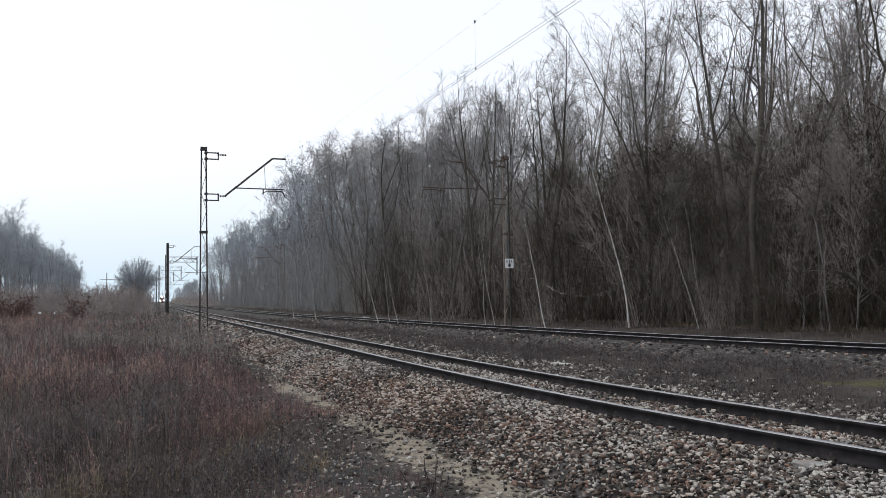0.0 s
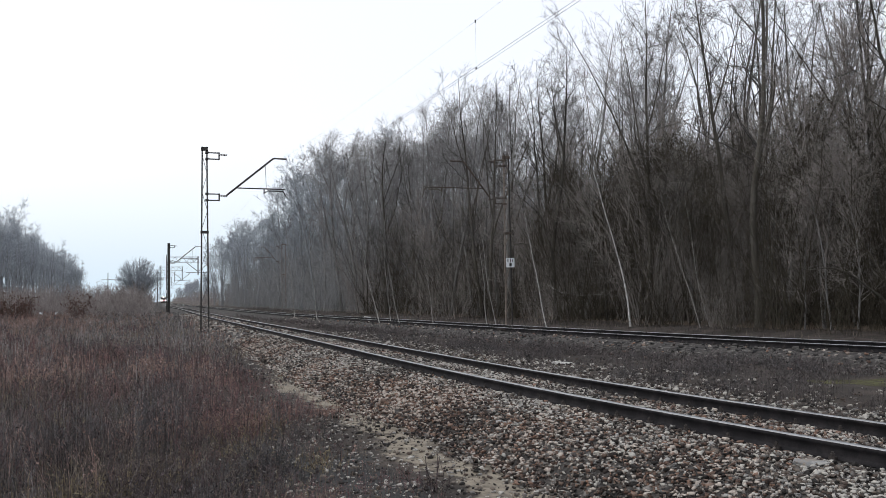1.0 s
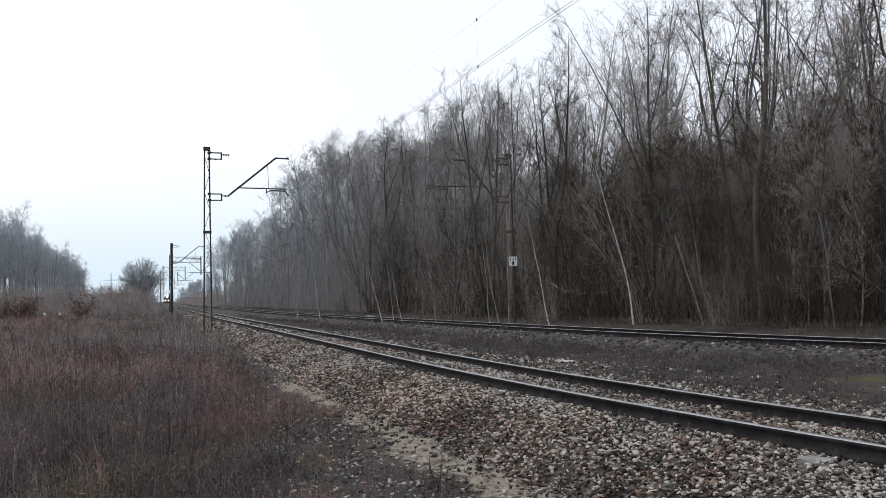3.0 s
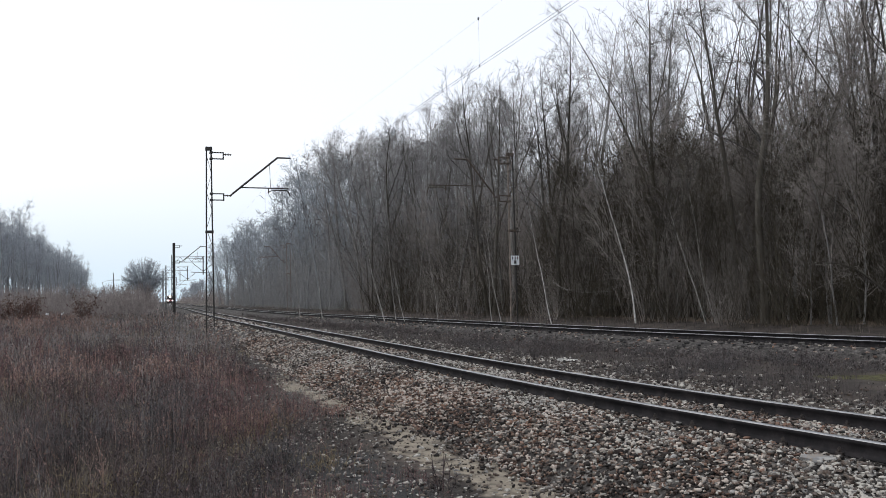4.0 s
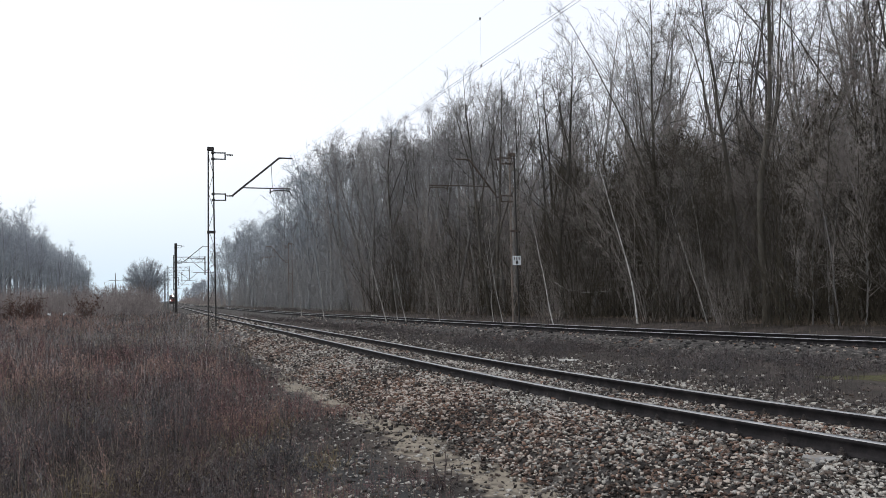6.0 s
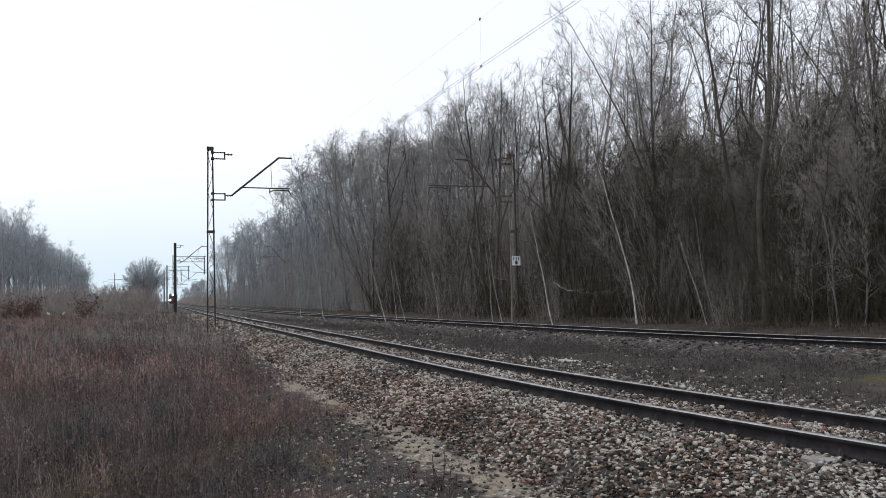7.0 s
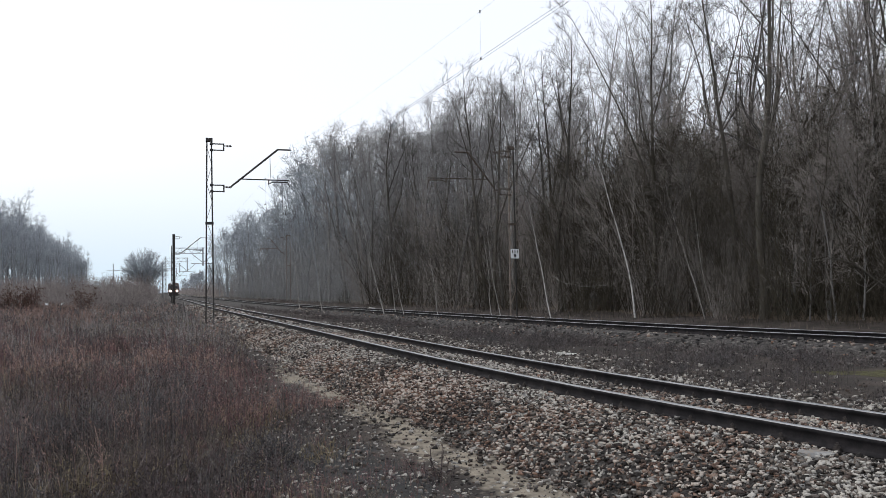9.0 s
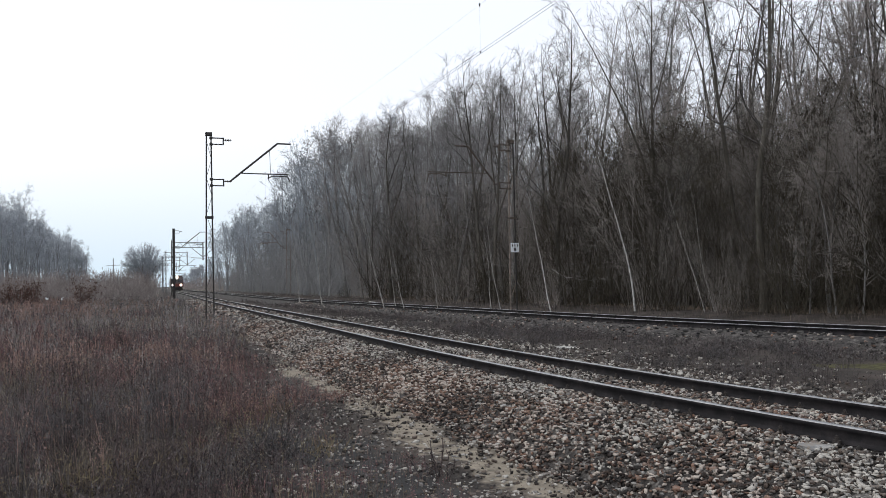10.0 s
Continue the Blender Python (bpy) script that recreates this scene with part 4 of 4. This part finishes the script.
def build_far_end():
    """Trees, paled for haze, on both sides of the line where it runs out of sight."""
    rng = np.random.default_rng(37)
    hedge = Merged()
    th = thicket_mesh(761, 4.8, 3.2, 16, 7, 0.055)
    for y in np.arange(235, 860, 18):
        for o in (-rng.uniform(9, 16), -rng.uniform(17, 40), rng.uniform(10, 14), rng.uniform(15, 30)):
            x, yy = at(y + rng.uniform(-3, 3), o)
            m = pose(x, yy, float(height(x, yy)), 0, 0, rng.uniform(0, 360)) @ Matrix.Scale(rng.uniform(0.6, 1.3), 4)
            for me in th:
                hedge.add(me, m)
    skyline = Merged()
    for x in np.arange(-760, 60, 9):
        y = 960 + rng.uniform(-40, 40)
        m = pose(x, y, -0.6, 0, 0, rng.uniform(0, 360)) @ Matrix.Scale(rng.uniform(2.4, 3.8), 4)
        for me in th:
            skyline.add(me, m)
    tagged(link("skyline_wood", skyline.mesh("skyline_wood"), M_FARTWIG), "line of bare woods on the horizon, paled for haze", "wood", kind="stuff")
    tagged(link("hedge", hedge.mesh("hedge"), M_FARBRUSH), "bare scrub along the distant line, paled for haze", "scrub", kind="stuff")
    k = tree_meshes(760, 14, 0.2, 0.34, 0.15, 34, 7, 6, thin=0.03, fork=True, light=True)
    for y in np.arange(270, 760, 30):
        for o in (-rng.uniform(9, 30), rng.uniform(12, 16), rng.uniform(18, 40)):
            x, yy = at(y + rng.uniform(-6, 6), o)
            plant("tree", k, (M_HAZEBARK, M_FARTWIG), pose(x, yy, float(height(x, yy)), 0, 0, rng.uniform(0, 360)) @ Matrix.Scale(rng.uniform(0.6, 0.95) * (0.55 if o < 0 else 1), 4),
                  "bare tree beside the distant line, paled for haze", "tree", "trees along the line")


build_far_end()


def leafy_bush(seed, H, R, stems):
    """A young bush that keeps its dry leaves: stems and leaves."""
    rng = np.random.default_rng(seed)
    tb, lf = Tubes(), Tubes()
    for _ in range(stems):
        a = rng.uniform(0, 2 * np.pi)
        q, _ = branch(rng, (0, 0, -0.1), (math.cos(a) * R / H, math.sin(a) * R / H, 1), H * rng.uniform(0.5, 1), 6, 0.0, 0.15)
        tb.add(q, 0.018 * (1 - np.linspace(0, 1, 7) * 0.8), 4)
        for _ in range(30):
            p = q[rng.integers(1, 7)] + rng.normal(0, 0.16, 3)
            lf.blade([p, p + rng.normal(0, 0.05, 3), p + rng.normal(0, 0.1, 3)], (0.012, 0.035, 0.006), rng)
    return tb.mesh("stems"), lf.mesh("leaves")


for i, (x, y, H, R, n) in enumerate(((-31.6, 75.0, 3.1, 1.5, 20), (-36.0, 75.0, 2.7, 1.3, 20), (-37.6, 76.0, 3.0, 1.5, 22), (-39.4, 77.0, 2.8, 1.4, 20))):
    t = thing("leafy_bush", "young bush with dry red-brown leaves in the weeds", "bush", pose(x, y, float(height(x, y))), "young bushes")
    for nm, me, mt in zip(("stem_clump", "foliage"), leafy_bush(770 + i, H, R, n), (M_BARK, M_LEAF)):
        link(nm, me, mt, t)


def build_pole():
    t = thing("utility_pole", "distant grey power pole with a crossarm", "utility pole", pose(-118, 305, -0.5))
    bm = bmesh.new()
    rod(bm, (0, 0, -0.5), (0, 0, 12), 0.2, 0.13)
    part("pole", bm, M_GANTRY, t)
    bm = bmesh.new()
    beam(bm, (-2.3, 0, 9.6), (2.3, 0, 9.6), 0.16, 0.16)
    part("crossarm", bm, M_GANTRY, t)


build_pole()


# ---------------- weeds ----------------
def stalks(name, x, y, z, h, w, rng, bend=0.25, heads=0.0, seeds=0.0):
    """Dry stalks: a bent tapering blade each, with side twigs and small seed heads."""
    n = len(x)
    a, b = rng.uniform(0, 2 * np.pi, n), rng.uniform(0, 2 * np.pi, n)
    k = np.abs(rng.normal(0, bend, n)) * h
    fx, fy = np.cos(a) * w / 2, np.sin(a) * w / 2

    def along(i, u):
        return np.stack([x[i] + np.cos(b[i]) * k[i] * u * u, y[i] + np.sin(b[i]) * k[i] * u * u, z[i] + h[i] * u * (1 - 0.1 * u)], -1)

    P = []
    for u, taper, side in ((0, 1, -1), (0, 1, 1), (0.5, 0.8, -1), (0.5, 0.8, 1), (1, 0.25, -1), (1, 0.25, 1)):
        P.append(np.stack([x + np.cos(b) * k * u * u + side * fx * taper, y + np.sin(b) * k * u * u + side * fy * taper, z + h * u * (1 - 0.1 * u)], -1))
    V = [np.stack(P, 1).reshape(-1, 3)]
    F = [(np.array([(0, 1, 3, 2), (2, 3, 5, 4)])[None] + (np.arange(n) * 6)[:, None, None]).reshape(-1, 4)]
    total = n * 6
    m = int(n * heads)
    if m:
        i = rng.integers(0, n, m)
        p = along(i, rng.uniform(0.35, 0.98, m))
        c, l = rng.uniform(0, 2 * np.pi, m), h[i] * rng.uniform(0.08, 0.28, m)
        d = np.stack([np.cos(c) * l * 0.85, np.sin(c) * l * 0.85, l * rng.uniform(0.2, 0.9, m)], -1)
        q = np.stack([-np.sin(c) * w[i] * 0.6, np.cos(c) * w[i] * 0.6, 0 * c], -1)
        V.append(np.stack([p - q * 0.5, p + q * 0.5, p + d + q * 0.6, p + d - q * 0.6], 1).reshape(-1, 3))
        F.append(np.arange(m * 4).reshape(-1, 4) + total)
        total += m * 4
        ends = p + d
        m2 = int(n * seeds)
        if m2:
            j = rng.integers(0, m, m2)
            c0 = np.where((rng.random(m2) < 0.6)[:, None], ends[j], along(i[j], rng.uniform(0.6, 1.0, m2))) + rng.normal(0, 0.012, (m2, 3))
            e1, e2 = rng.normal(0, 1, (2, m2, 3))
            r = (w[i[j]] * rng.uniform(0.8, 2.6, m2))[:, None]
            e1 = e1 / np.linalg.norm(e1, axis=1)[:, None] * r
            e2 = e2 / np.linalg.norm(e2, axis=1)[:, None] * r * 1.3
            V.append(np.stack([c0 - e1, c0 - e2, c0 + e1, c0 + e2], 1).reshape(-1, 3))
            F.append(np.arange(m2 * 4).reshape(-1, 4) + total)
    return raw(name, np.concatenate(V), np.concatenate(F))


def build_weeds():
    rng = np.random.default_rng(41)

    def field(n, lo, hi, power):
        """Places in tufts; also each tuft's own height."""
        c = n // 26
        u = rng.random(c)
        y = lo * (hi / lo) ** (u ** power)
        x = rng.uniform(-0.66, 0.25, c) * y - rng.uniform(0, 2, c)
        i = rng.integers(0, c, n)
        r = 0.1 + 0.009 * y[i]
        return x[i] + rng.normal(0, 1, n) * r, y[i] + rng.normal(0, 1, n) * r, rng.uniform(0.4, 1.25, c)[i]

    kinds = (
        ("dry_weeds", M_GRASS, 60000, (0.25, 0.85), 0.75, 2.6, 4.2, 0.16, 0.75, "dense dry brown weeds covering the field"),
        ("reddish_weeds", M_WEED_RED, 50000, (0.25, 0.8), 0.7, 3.2, 5.0, 0.14, 0.4, "reddish dead weeds with fine side twigs"),
        ("grey_weeds", M_WEED_GREY, 44000, (0.3, 0.9), 0.7, 3.0, 5.0, 0.14, 0.3, "grey-brown withered weeds with seed heads"),
        ("dark_weeds", M_WEED, 32000, (0.15, 0.8), 1.1, 2.4, 4.0, 0.18, 0.5, "dark dead stems among the dry weeds"),
        ("straw_grass", M_STRAW, 22000, (0.15, 0.55), 0.8, 1.0, 1.2, 0.4, 0.25, "tufts of pale dry straw in the weeds"),
        ("bleached_grass", M_HAZEGRASS, 40000, (0.4, 0.9), 1.0, 1.2, 1.0, 0.25, -0.3, "greyish grass at the far end of the field, haze in its colour"),
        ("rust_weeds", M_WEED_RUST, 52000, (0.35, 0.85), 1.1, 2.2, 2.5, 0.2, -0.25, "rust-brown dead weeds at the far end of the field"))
    for seed, (name, mt, n, tall, wd, tw, sd, bend, base, label) in enumerate(kinds, 1):
        x, y, tuft = field(int(n * 1.45), 6.2, 105, 1.0)
        n = len(x)
        o = off(x, y)
        edge = -3.3 + 1.55 * smooth(14, 40, y) - 0.4 * np.sin(y * 0.9) - 0.25 * np.sin(y * 2.3) - 0.9 * (1 - smooth(8, 14, y))
        dens = base + 1.15 * patch(x, y, 0.6, seed * 1.7) + 0.75 * patch(x, y, 1.9, seed * 2.9)
        # with distance paler kinds gain and darker ones thin out, as haze would
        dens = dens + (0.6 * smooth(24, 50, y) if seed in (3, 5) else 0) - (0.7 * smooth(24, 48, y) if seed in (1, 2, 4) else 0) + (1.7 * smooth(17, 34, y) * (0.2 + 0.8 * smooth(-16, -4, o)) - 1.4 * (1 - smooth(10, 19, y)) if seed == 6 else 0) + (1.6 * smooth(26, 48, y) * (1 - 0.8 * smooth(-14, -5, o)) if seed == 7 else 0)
        gaps = 0.14 + 0.86 * smooth(-0.8, 0.35, patch(x, y, 1.3, 9.1) + 0.6 * patch(x, y, 3.7, 3.3))
        dens = dens * gaps * (1 - 0.65 * smooth(20, 34, y) * smooth(-13, -4, o) if seed in (1, 2, 4, 7) else 1)
        thin = smooth(0, 1.3, edge - o)
        keep = ((o < edge) & (rng.random(n) < dens * (0.15 + 0.85 * thin))) | ((o < -3.5) & (rng.random(n) < 0.12 * dens))
        x, y, thin, tuft = x[keep], y[keep], thin[keep], tuft[keep] * (0.55 + 0.45 * gaps[keep])
        k = len(x)
        h = rng.uniform(*tall, k) * tuft * (0.35 + 0.65 * thin) * (0.85 + 0.25 * patch(x, y, 0.45, seed + 4)) * (1 + 0.25 * smooth(15, 45, y))
        w = rng.uniform(0.003, 0.0055, k) * wd * (1 + 0.06 * np.clip(y - 8, 0, 100))
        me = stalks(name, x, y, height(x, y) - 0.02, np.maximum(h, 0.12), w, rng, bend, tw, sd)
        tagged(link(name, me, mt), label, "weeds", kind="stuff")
    c = 3600
    y0 = 9 * (90 / 9) ** (rng.random(c) ** 0.9)
    o0 = rng.uniform(2.4, 12, c)
    i = rng.integers(0, c, 52000)
    y, o2 = y0[i] + rng.normal(0, 0.16, 52000) * (1 + y0[i] * 0.02), o0[i] + rng.normal(0, 0.16, 52000) * (1 + y0[i] * 0.02)
    x, yy = at(y, o2)
    keep = (off(x, yy, True) < -2.0) & (rng.random(52000) < smooth(2.4, 5.0, o2) * (0.6 + 0.5 * patch(x, yy, 0.8, 5)) * smooth(9, 15, yy))
    x, yy, i = x[keep], yy[keep], i[keep]
    k = len(x)
    h = rng.uniform(0.1, 0.4, k) * rng.uniform(0.5, 1.25, c)[i]
    me = stalks("low_weeds", x, yy, height(x, yy) - 0.02, h, rng.uniform(0.003, 0.006, k) * (1 + 0.04 * yy), rng, 0.25, 2.4, 2.2)
    tagged(link("low_weeds", me, M_LOWWEED), "low dead grey-brown weeds between the tracks", "weeds", kind="stuff")
    n = 7000
    y = 12 * (150 / 12) ** rng.random(n)
    y = y[rng.random(n) < 0.3 + 0.7 * smooth(24, 48, y)]
    n = len(y)
    x, yy = at(y, rng.uniform(2.7, 7.5, n), True)
    h = rng.uniform(0.1, 0.32, n)
    me = stalks("verge_grass", x, yy, height(x, yy) - 0.02, h, rng.uniform(0.005, 0.01, n) * (1 + 0.03 * yy), rng, 0.35, 0.3)
    tagged(link("verge_grass", me, M_GRASS), "pale dry grass along the wood's edge", "grass", kind="stuff")


build_weeds()


def build_moss():
    rng = np.random.default_rng(51)
    for x0, y0, rx, ry in ((8.5, 16.6, 1.2, 0.5), (8.9, 14.6, 1.0, 0.6), (7.5, 17.0, 0.6, 0.35)):
        a, r = np.meshgrid(np.linspace(0, 2 * np.pi, 37)[:-1], np.linspace(0, 1, 9))
        edge = 1 + 0.18 * np.sin(a * 3 + x0) + 0.12 * np.sin(a * 7 + y0) + 0.08 * np.sin(a * 13)
        x, y = x0 + rx * r * edge * np.cos(a), y0 + ry * r * edge * np.sin(a)
        z = height(x, y) + 0.05 * (1 - r ** 2) - 0.015 * r + rng.normal(0, 0.006, r.shape)
        i = np.arange(8)[:, None] * 36 + np.arange(36)[None]
        j = np.arange(8)[:, None] * 36 + (np.arange(36)[None] + 1) % 36
        me = raw("moss_patch", np.stack([x, y, z], -1).reshape(-1, 3), np.stack([i, i + 36, j + 36, j], -1).reshape(-1, 4), True)
        tagged(link("moss_patch", me, M_MOSS), "low cushion of yellow-green moss between the tracks", "moss", "moss patches")


build_moss()


def small_debris():
    for x, y, sx, sy, sz, a, name, mt, label in (
            (-6.3, 63.5, 0.7, 0.35, 0.5, 20, "concrete_block", M_CONCRETE, "pale broken concrete block beside the far track"),
            (-5.7, 63.8, 0.4, 0.35, 0.4, 50, "concrete_block", M_CONCRETE, "small pale concrete block beside the far track"),
            (2.9, 21.9, 0.5, 0.2, 0.07, -20, "concrete_slab", M_CONCRETE, "flat pale concrete slab lying between the tracks"),
            (3.0, 7.25, 0.3, 0.16, 0.05, 25, "concrete_slab", M_STONE_ONE, "flat grey stone slab on the ballast beside the rail"),
            (-32.0, 69.0, 0.22, 0.16, 1.5, 30, "litter_sheet", M_ENAMEL, "crumpled white plastic litter in the weeds"),
            (-31.0, 69.5, 0.16, 0.14, 1.5, 10, "litter_sheet", M_ENAMEL, "crumpled white plastic litter in the weeds")):
        bm = bmesh.new()
        rng = random.Random(int(x * 100))
        if name == "litter_sheet":
            bmesh.ops.create_grid(bm, x_segments=5, y_segments=5, size=0.5)
            for v in bm.verts:
                v.co = Vector((v.co.x * sx, v.co.y * sy, rng.uniform(0, 0.25)))
            bmesh.ops.solidify(bm, geom=bm.faces[:], thickness=0.006)
            z = float(height(x, y)) + 0.75
        else:
            box(bm, sx, sy, sz, None, 0.025)
            for v in bm.verts:
                v.co += Vector([rng.uniform(-0.012, 0.012) * min(1, q / 0.1) for q in (sx, sy, sz)])
            z = max(float(height(x, y)), float(bed_z(off(x, y))) if abs(off(x, y)) < 2.6 else -9) + sz * 0.35
        ob = tagged(part(name, bm, mt, None), label, name.split("_")[0])
        ob.matrix_basis = pose(x, y, z, 4, 3, a)


small_debris()


def dead_plants():
    """Single dark dead stems and tufts that stand out from the low weeds."""
    me = [thicket_mesh(810 + i, H, R, st, 5, 0.006) for i, (H, R, st) in enumerate(((0.75, 0.1, 6), (0.55, 0.14, 12), (0.9, 0.06, 4)))]
    for k, x, y, s in ((0, 5.1, 25.0, 1.0), (1, 7.6, 18.9, 1.0), (0, 7.8, 18.9, 0.9), (2, 1.4, 22.5, 0.9), (1, -0.14, 8.1, 0.9), (1, 4.2, 26.0, 1.0), (2, 2.9, 32.0, 1.6), (1, 2.2, 29.0, 1.2), (0, 1.0, 30.0, 1.1), (1, 6.7, 21.5, 0.8), (2, -4.06, 10.9, 0.85), (2, -2.65, 9.3, 0.8), (0, -3.9, 9.5, 0.8), (2, -1.2, 12.5, 0.8)):
        plant("dead_plant", me[k], (M_WEED, M_WEED), pose(x, y, float(height(x, y)) + 0.01, 0, 0, 40 * x) @ Matrix.Scale(s, 4),
              "dark dry dead plant stems standing on the gravel", "dead plant", "dead plants", ("stem_clump", "crown"))


dead_plants()


def weed_clumps():
    """Bushy dead weeds that rise out of the field here and there."""
    rng = np.random.default_rng(61)
    me = [thicket_mesh(830 + i, H, R, st, 18, 0.0024) for i, (H, R, st) in enumerate(((0.8, 0.16, 16), (0.65, 0.22, 22), (0.95, 0.12, 12), (0.5, 0.25, 26)))]
    looks = ((M_WEED_RED, "reddish"), (M_WEED_GREY, "grey-brown"), (M_WEED, "dark brown"), (M_STRAW, "straw-coloured"))
    k = 0
    while k < 150:
        y = 8.2 * (34 / 8.2) ** rng.random()
        x = rng.uniform(-0.56, -0.02) * y
        if off(x, y) > -3.7 - 0.8 * (y < 11):
            continue
        mt, word = looks[rng.choice(4, p=(0.42, 0.3, 0.25, 0.03))]
        t = plant("weed_clump", me[rng.integers(4)], (mt, mt), pose(x, y, float(height(x, y)), 0, 0, rng.uniform(0, 360)) @ Matrix.Scale(rng.uniform(0.7, 1.05), 4),
              "bushy " + word + " dead weed standing in the field", "weed", "bushy weeds of the field", ("stem_clump", "crown"))
        for ob in t.children:
            tagged(ob, kind="stuff")
        k += 1
    k = 0
    while k < 110:
        y = 13 * (42 / 13) ** rng.random()
        o = rng.uniform(3.4, 11)
        x, yy = (float(q) for q in at(y, o))
        if off(x, yy, True) > -2.3 or patch(x, yy, 0.8, 5) < -0.25:
            continue
        mt, word = looks[rng.choice(3, p=(0.25, 0.3, 0.45))]
        t = plant("weed_clump", me[rng.choice((1, 3))], (mt, mt), pose(x, yy, float(height(x, yy)), 0, 0, rng.uniform(0, 360)) @ Matrix.Scale(rng.uniform(0.55, 1.0), 4),
                  "low " + word + " dead weed tuft between the tracks", "weed", "weed tufts between the tracks", ("stem_clump", "crown"))
        for ob in t.children:
            tagged(ob, kind="stuff")
        k += 1


weed_clumps()


def straw_tufts():
    """Pale tufts of matted grass low among the weeds."""
    rng = np.random.default_rng(67)
    me = [thicket_mesh(850 + i, H, R, 60, 3, 0.003) for i, (H, R) in enumerate(((0.42, 0.2), (0.34, 0.26), (0.5, 0.15)))]
    spots = TUFTS + [(float(-rng.uniform(0.05, 0.5) * y), float(y)) for y in rng.uniform(8, 20, 10)]
    for k, (x, y) in enumerate(spots):
        if off(x, y) > -3.6:
            continue
        t = plant("straw_tuft", me[k % 3], (M_STRAW, M_STRAW), pose(x, y, float(height(x, y)), 0, 0, 70 * k) @ Matrix.Scale(rng.uniform(1.0, 1.35), 4),
                  "pale yellow tuft of dry grass among the weeds", "grass", "straw tufts", ("stem_clump", "crown"))
        for ob in t.children:
            tagged(ob, kind="stuff")


TUFTS = [(-5.63, 12.6), (-9.07, 19.2), (-2.6, 8.4), (-2.37, 9.9), (-2.2, 9.7), (-3.07, 7.4), (-2.75, 7.8), (-4.2, 9.3)]
straw_tufts()


# ---------------- locomotive ----------------
def build_locomotive():
    t = thing("locomotive", "dark dirty electric locomotive with three lit headlamps", "locomotive")
    bm = bmesh.new()
    v = [bm.verts.new((x, y, z)) for y in (0.0, -16.0) for x, z in
         ((-1.45, 1.0), (1.45, 1.0), (1.48, 2.3), (1.36, 3.55), (0.9, 3.85), (-0.9, 3.85), (-1.36, 3.55), (-1.48, 2.3))]
    bm.faces.new(v[:8])
    bm.faces.new(v[8:][::-1])
    for i in range(8):
        j = (i + 1) % 8
        bm.faces.new((v[i], v[i + 8], v[j + 8], v[j]))
    for q in v:
        if q.co.z > 2.4:
            q.co.y += -0.35 if q.co.y > -8 else 0.35
    bmesh.ops.recalc_face_normals(bm, faces=bm.faces)
    bmesh.ops.bevel(bm, geom=list(bm.edges), offset=0.08, segments=2, affect="EDGES")
    body = part("body", bm, M_LOCO, t)
    bm = bmesh.new()
    box(bm, 2.6, 0.06, 0.75, Matrix.Translation((0, 0.03, 1.55)), 0.02)
    part("front_panel", bm, M_LOCO_FRONT, body, "dull red front panel")
    for s in (-1, 1):
        bm = bmesh.new()
        box(bm, 1.0, 0.06, 0.75, Matrix.Translation((s * 0.62, -0.2, 2.75)) @ pose(0, 0, 0, 15), 0.02)
        part("windscreen", bm, M_GLASS, body)
        bm = bmesh.new()
        rod(bm, (s * 1.0, 0.0, 1.05), (s * 1.0, 0.45, 1.05), 0.09)
        rod(bm, (s * 1.0, 0.45, 1.05), (s * 1.0, 0.52, 1.05), 0.23, n=16)
        part("buffer", bm, M_STEEL, t)
    for x, z, y in ((-0.92, 1.58, 0.06), (0.92, 1.58, 0.06), (0, 3.42, -0.25)):
        bm = bmesh.new()
        rod(bm, (x, y - 0.1, z), (x, y + 0.08, z), 0.2, 0.25, n=16)
        h = part("headlamp", bm, M_STEEL, t)
        bm = bmesh.new()
        # the top lens is enlarged to stand for the glare around it
        rod(bm, (x, y + 0.082, z), (x, y + 0.1, z), 0.19 if z < 2 else 0.24, n=16)
        part("lamp_lens", bm, M_LAMP, h, "lit warm white lens")
    bm = bmesh.new()
    box(bm, 2.6, 0.1, 0.55, Matrix.Translation((0, 0.0, 0.55)), 0.02)
    part("snow_plough", bm, M_STEEL, t)
    for y in (-4, -12):
        bm = bmesh.new()
        box(bm, 2.3, 4.2, 0.5, Matrix.Translation((0, y, 0.75)), 0.05)
        b = part("bogie", bm, M_STEEL, t)
        for dy in (-1.5, 1.5):
            for s in (-1, 1):
                bm = bmesh.new()
                rod(bm, (s * 0.7, y + dy, 0.61), (s * 0.83, y + dy, 0.61), 0.6, n=24)
                part("wheel", bm, M_STEEL, b)
    bm = bmesh.new()
    for s in (-1, 1):
        rod(bm, (s * 0.6, -5, 3.9), (s * 0.6, -3.6, 4.9), 0.03)
        rod(bm, (s * 0.6, -3.6, 4.9), (s * 0.5, -4.8, 6.05), 0.03)
    rod(bm, (-0.9, -4.8, 6.08), (0.9, -4.8, 6.08), 0.04)
    part("pantograph", bm, M_STEEL, t)
    return t


loco = build_locomotive()


def motions():
    rows = []
    for k in range(11):
        y = 547.0 - 34.0 * k
        a = math.degrees(math.atan2(slope(y), 1))
        rows.append((float(k), pose(float(cx(y)), y, 0.02, 0, 0, 180 - a)))
    walk(loco, rows)


motions()
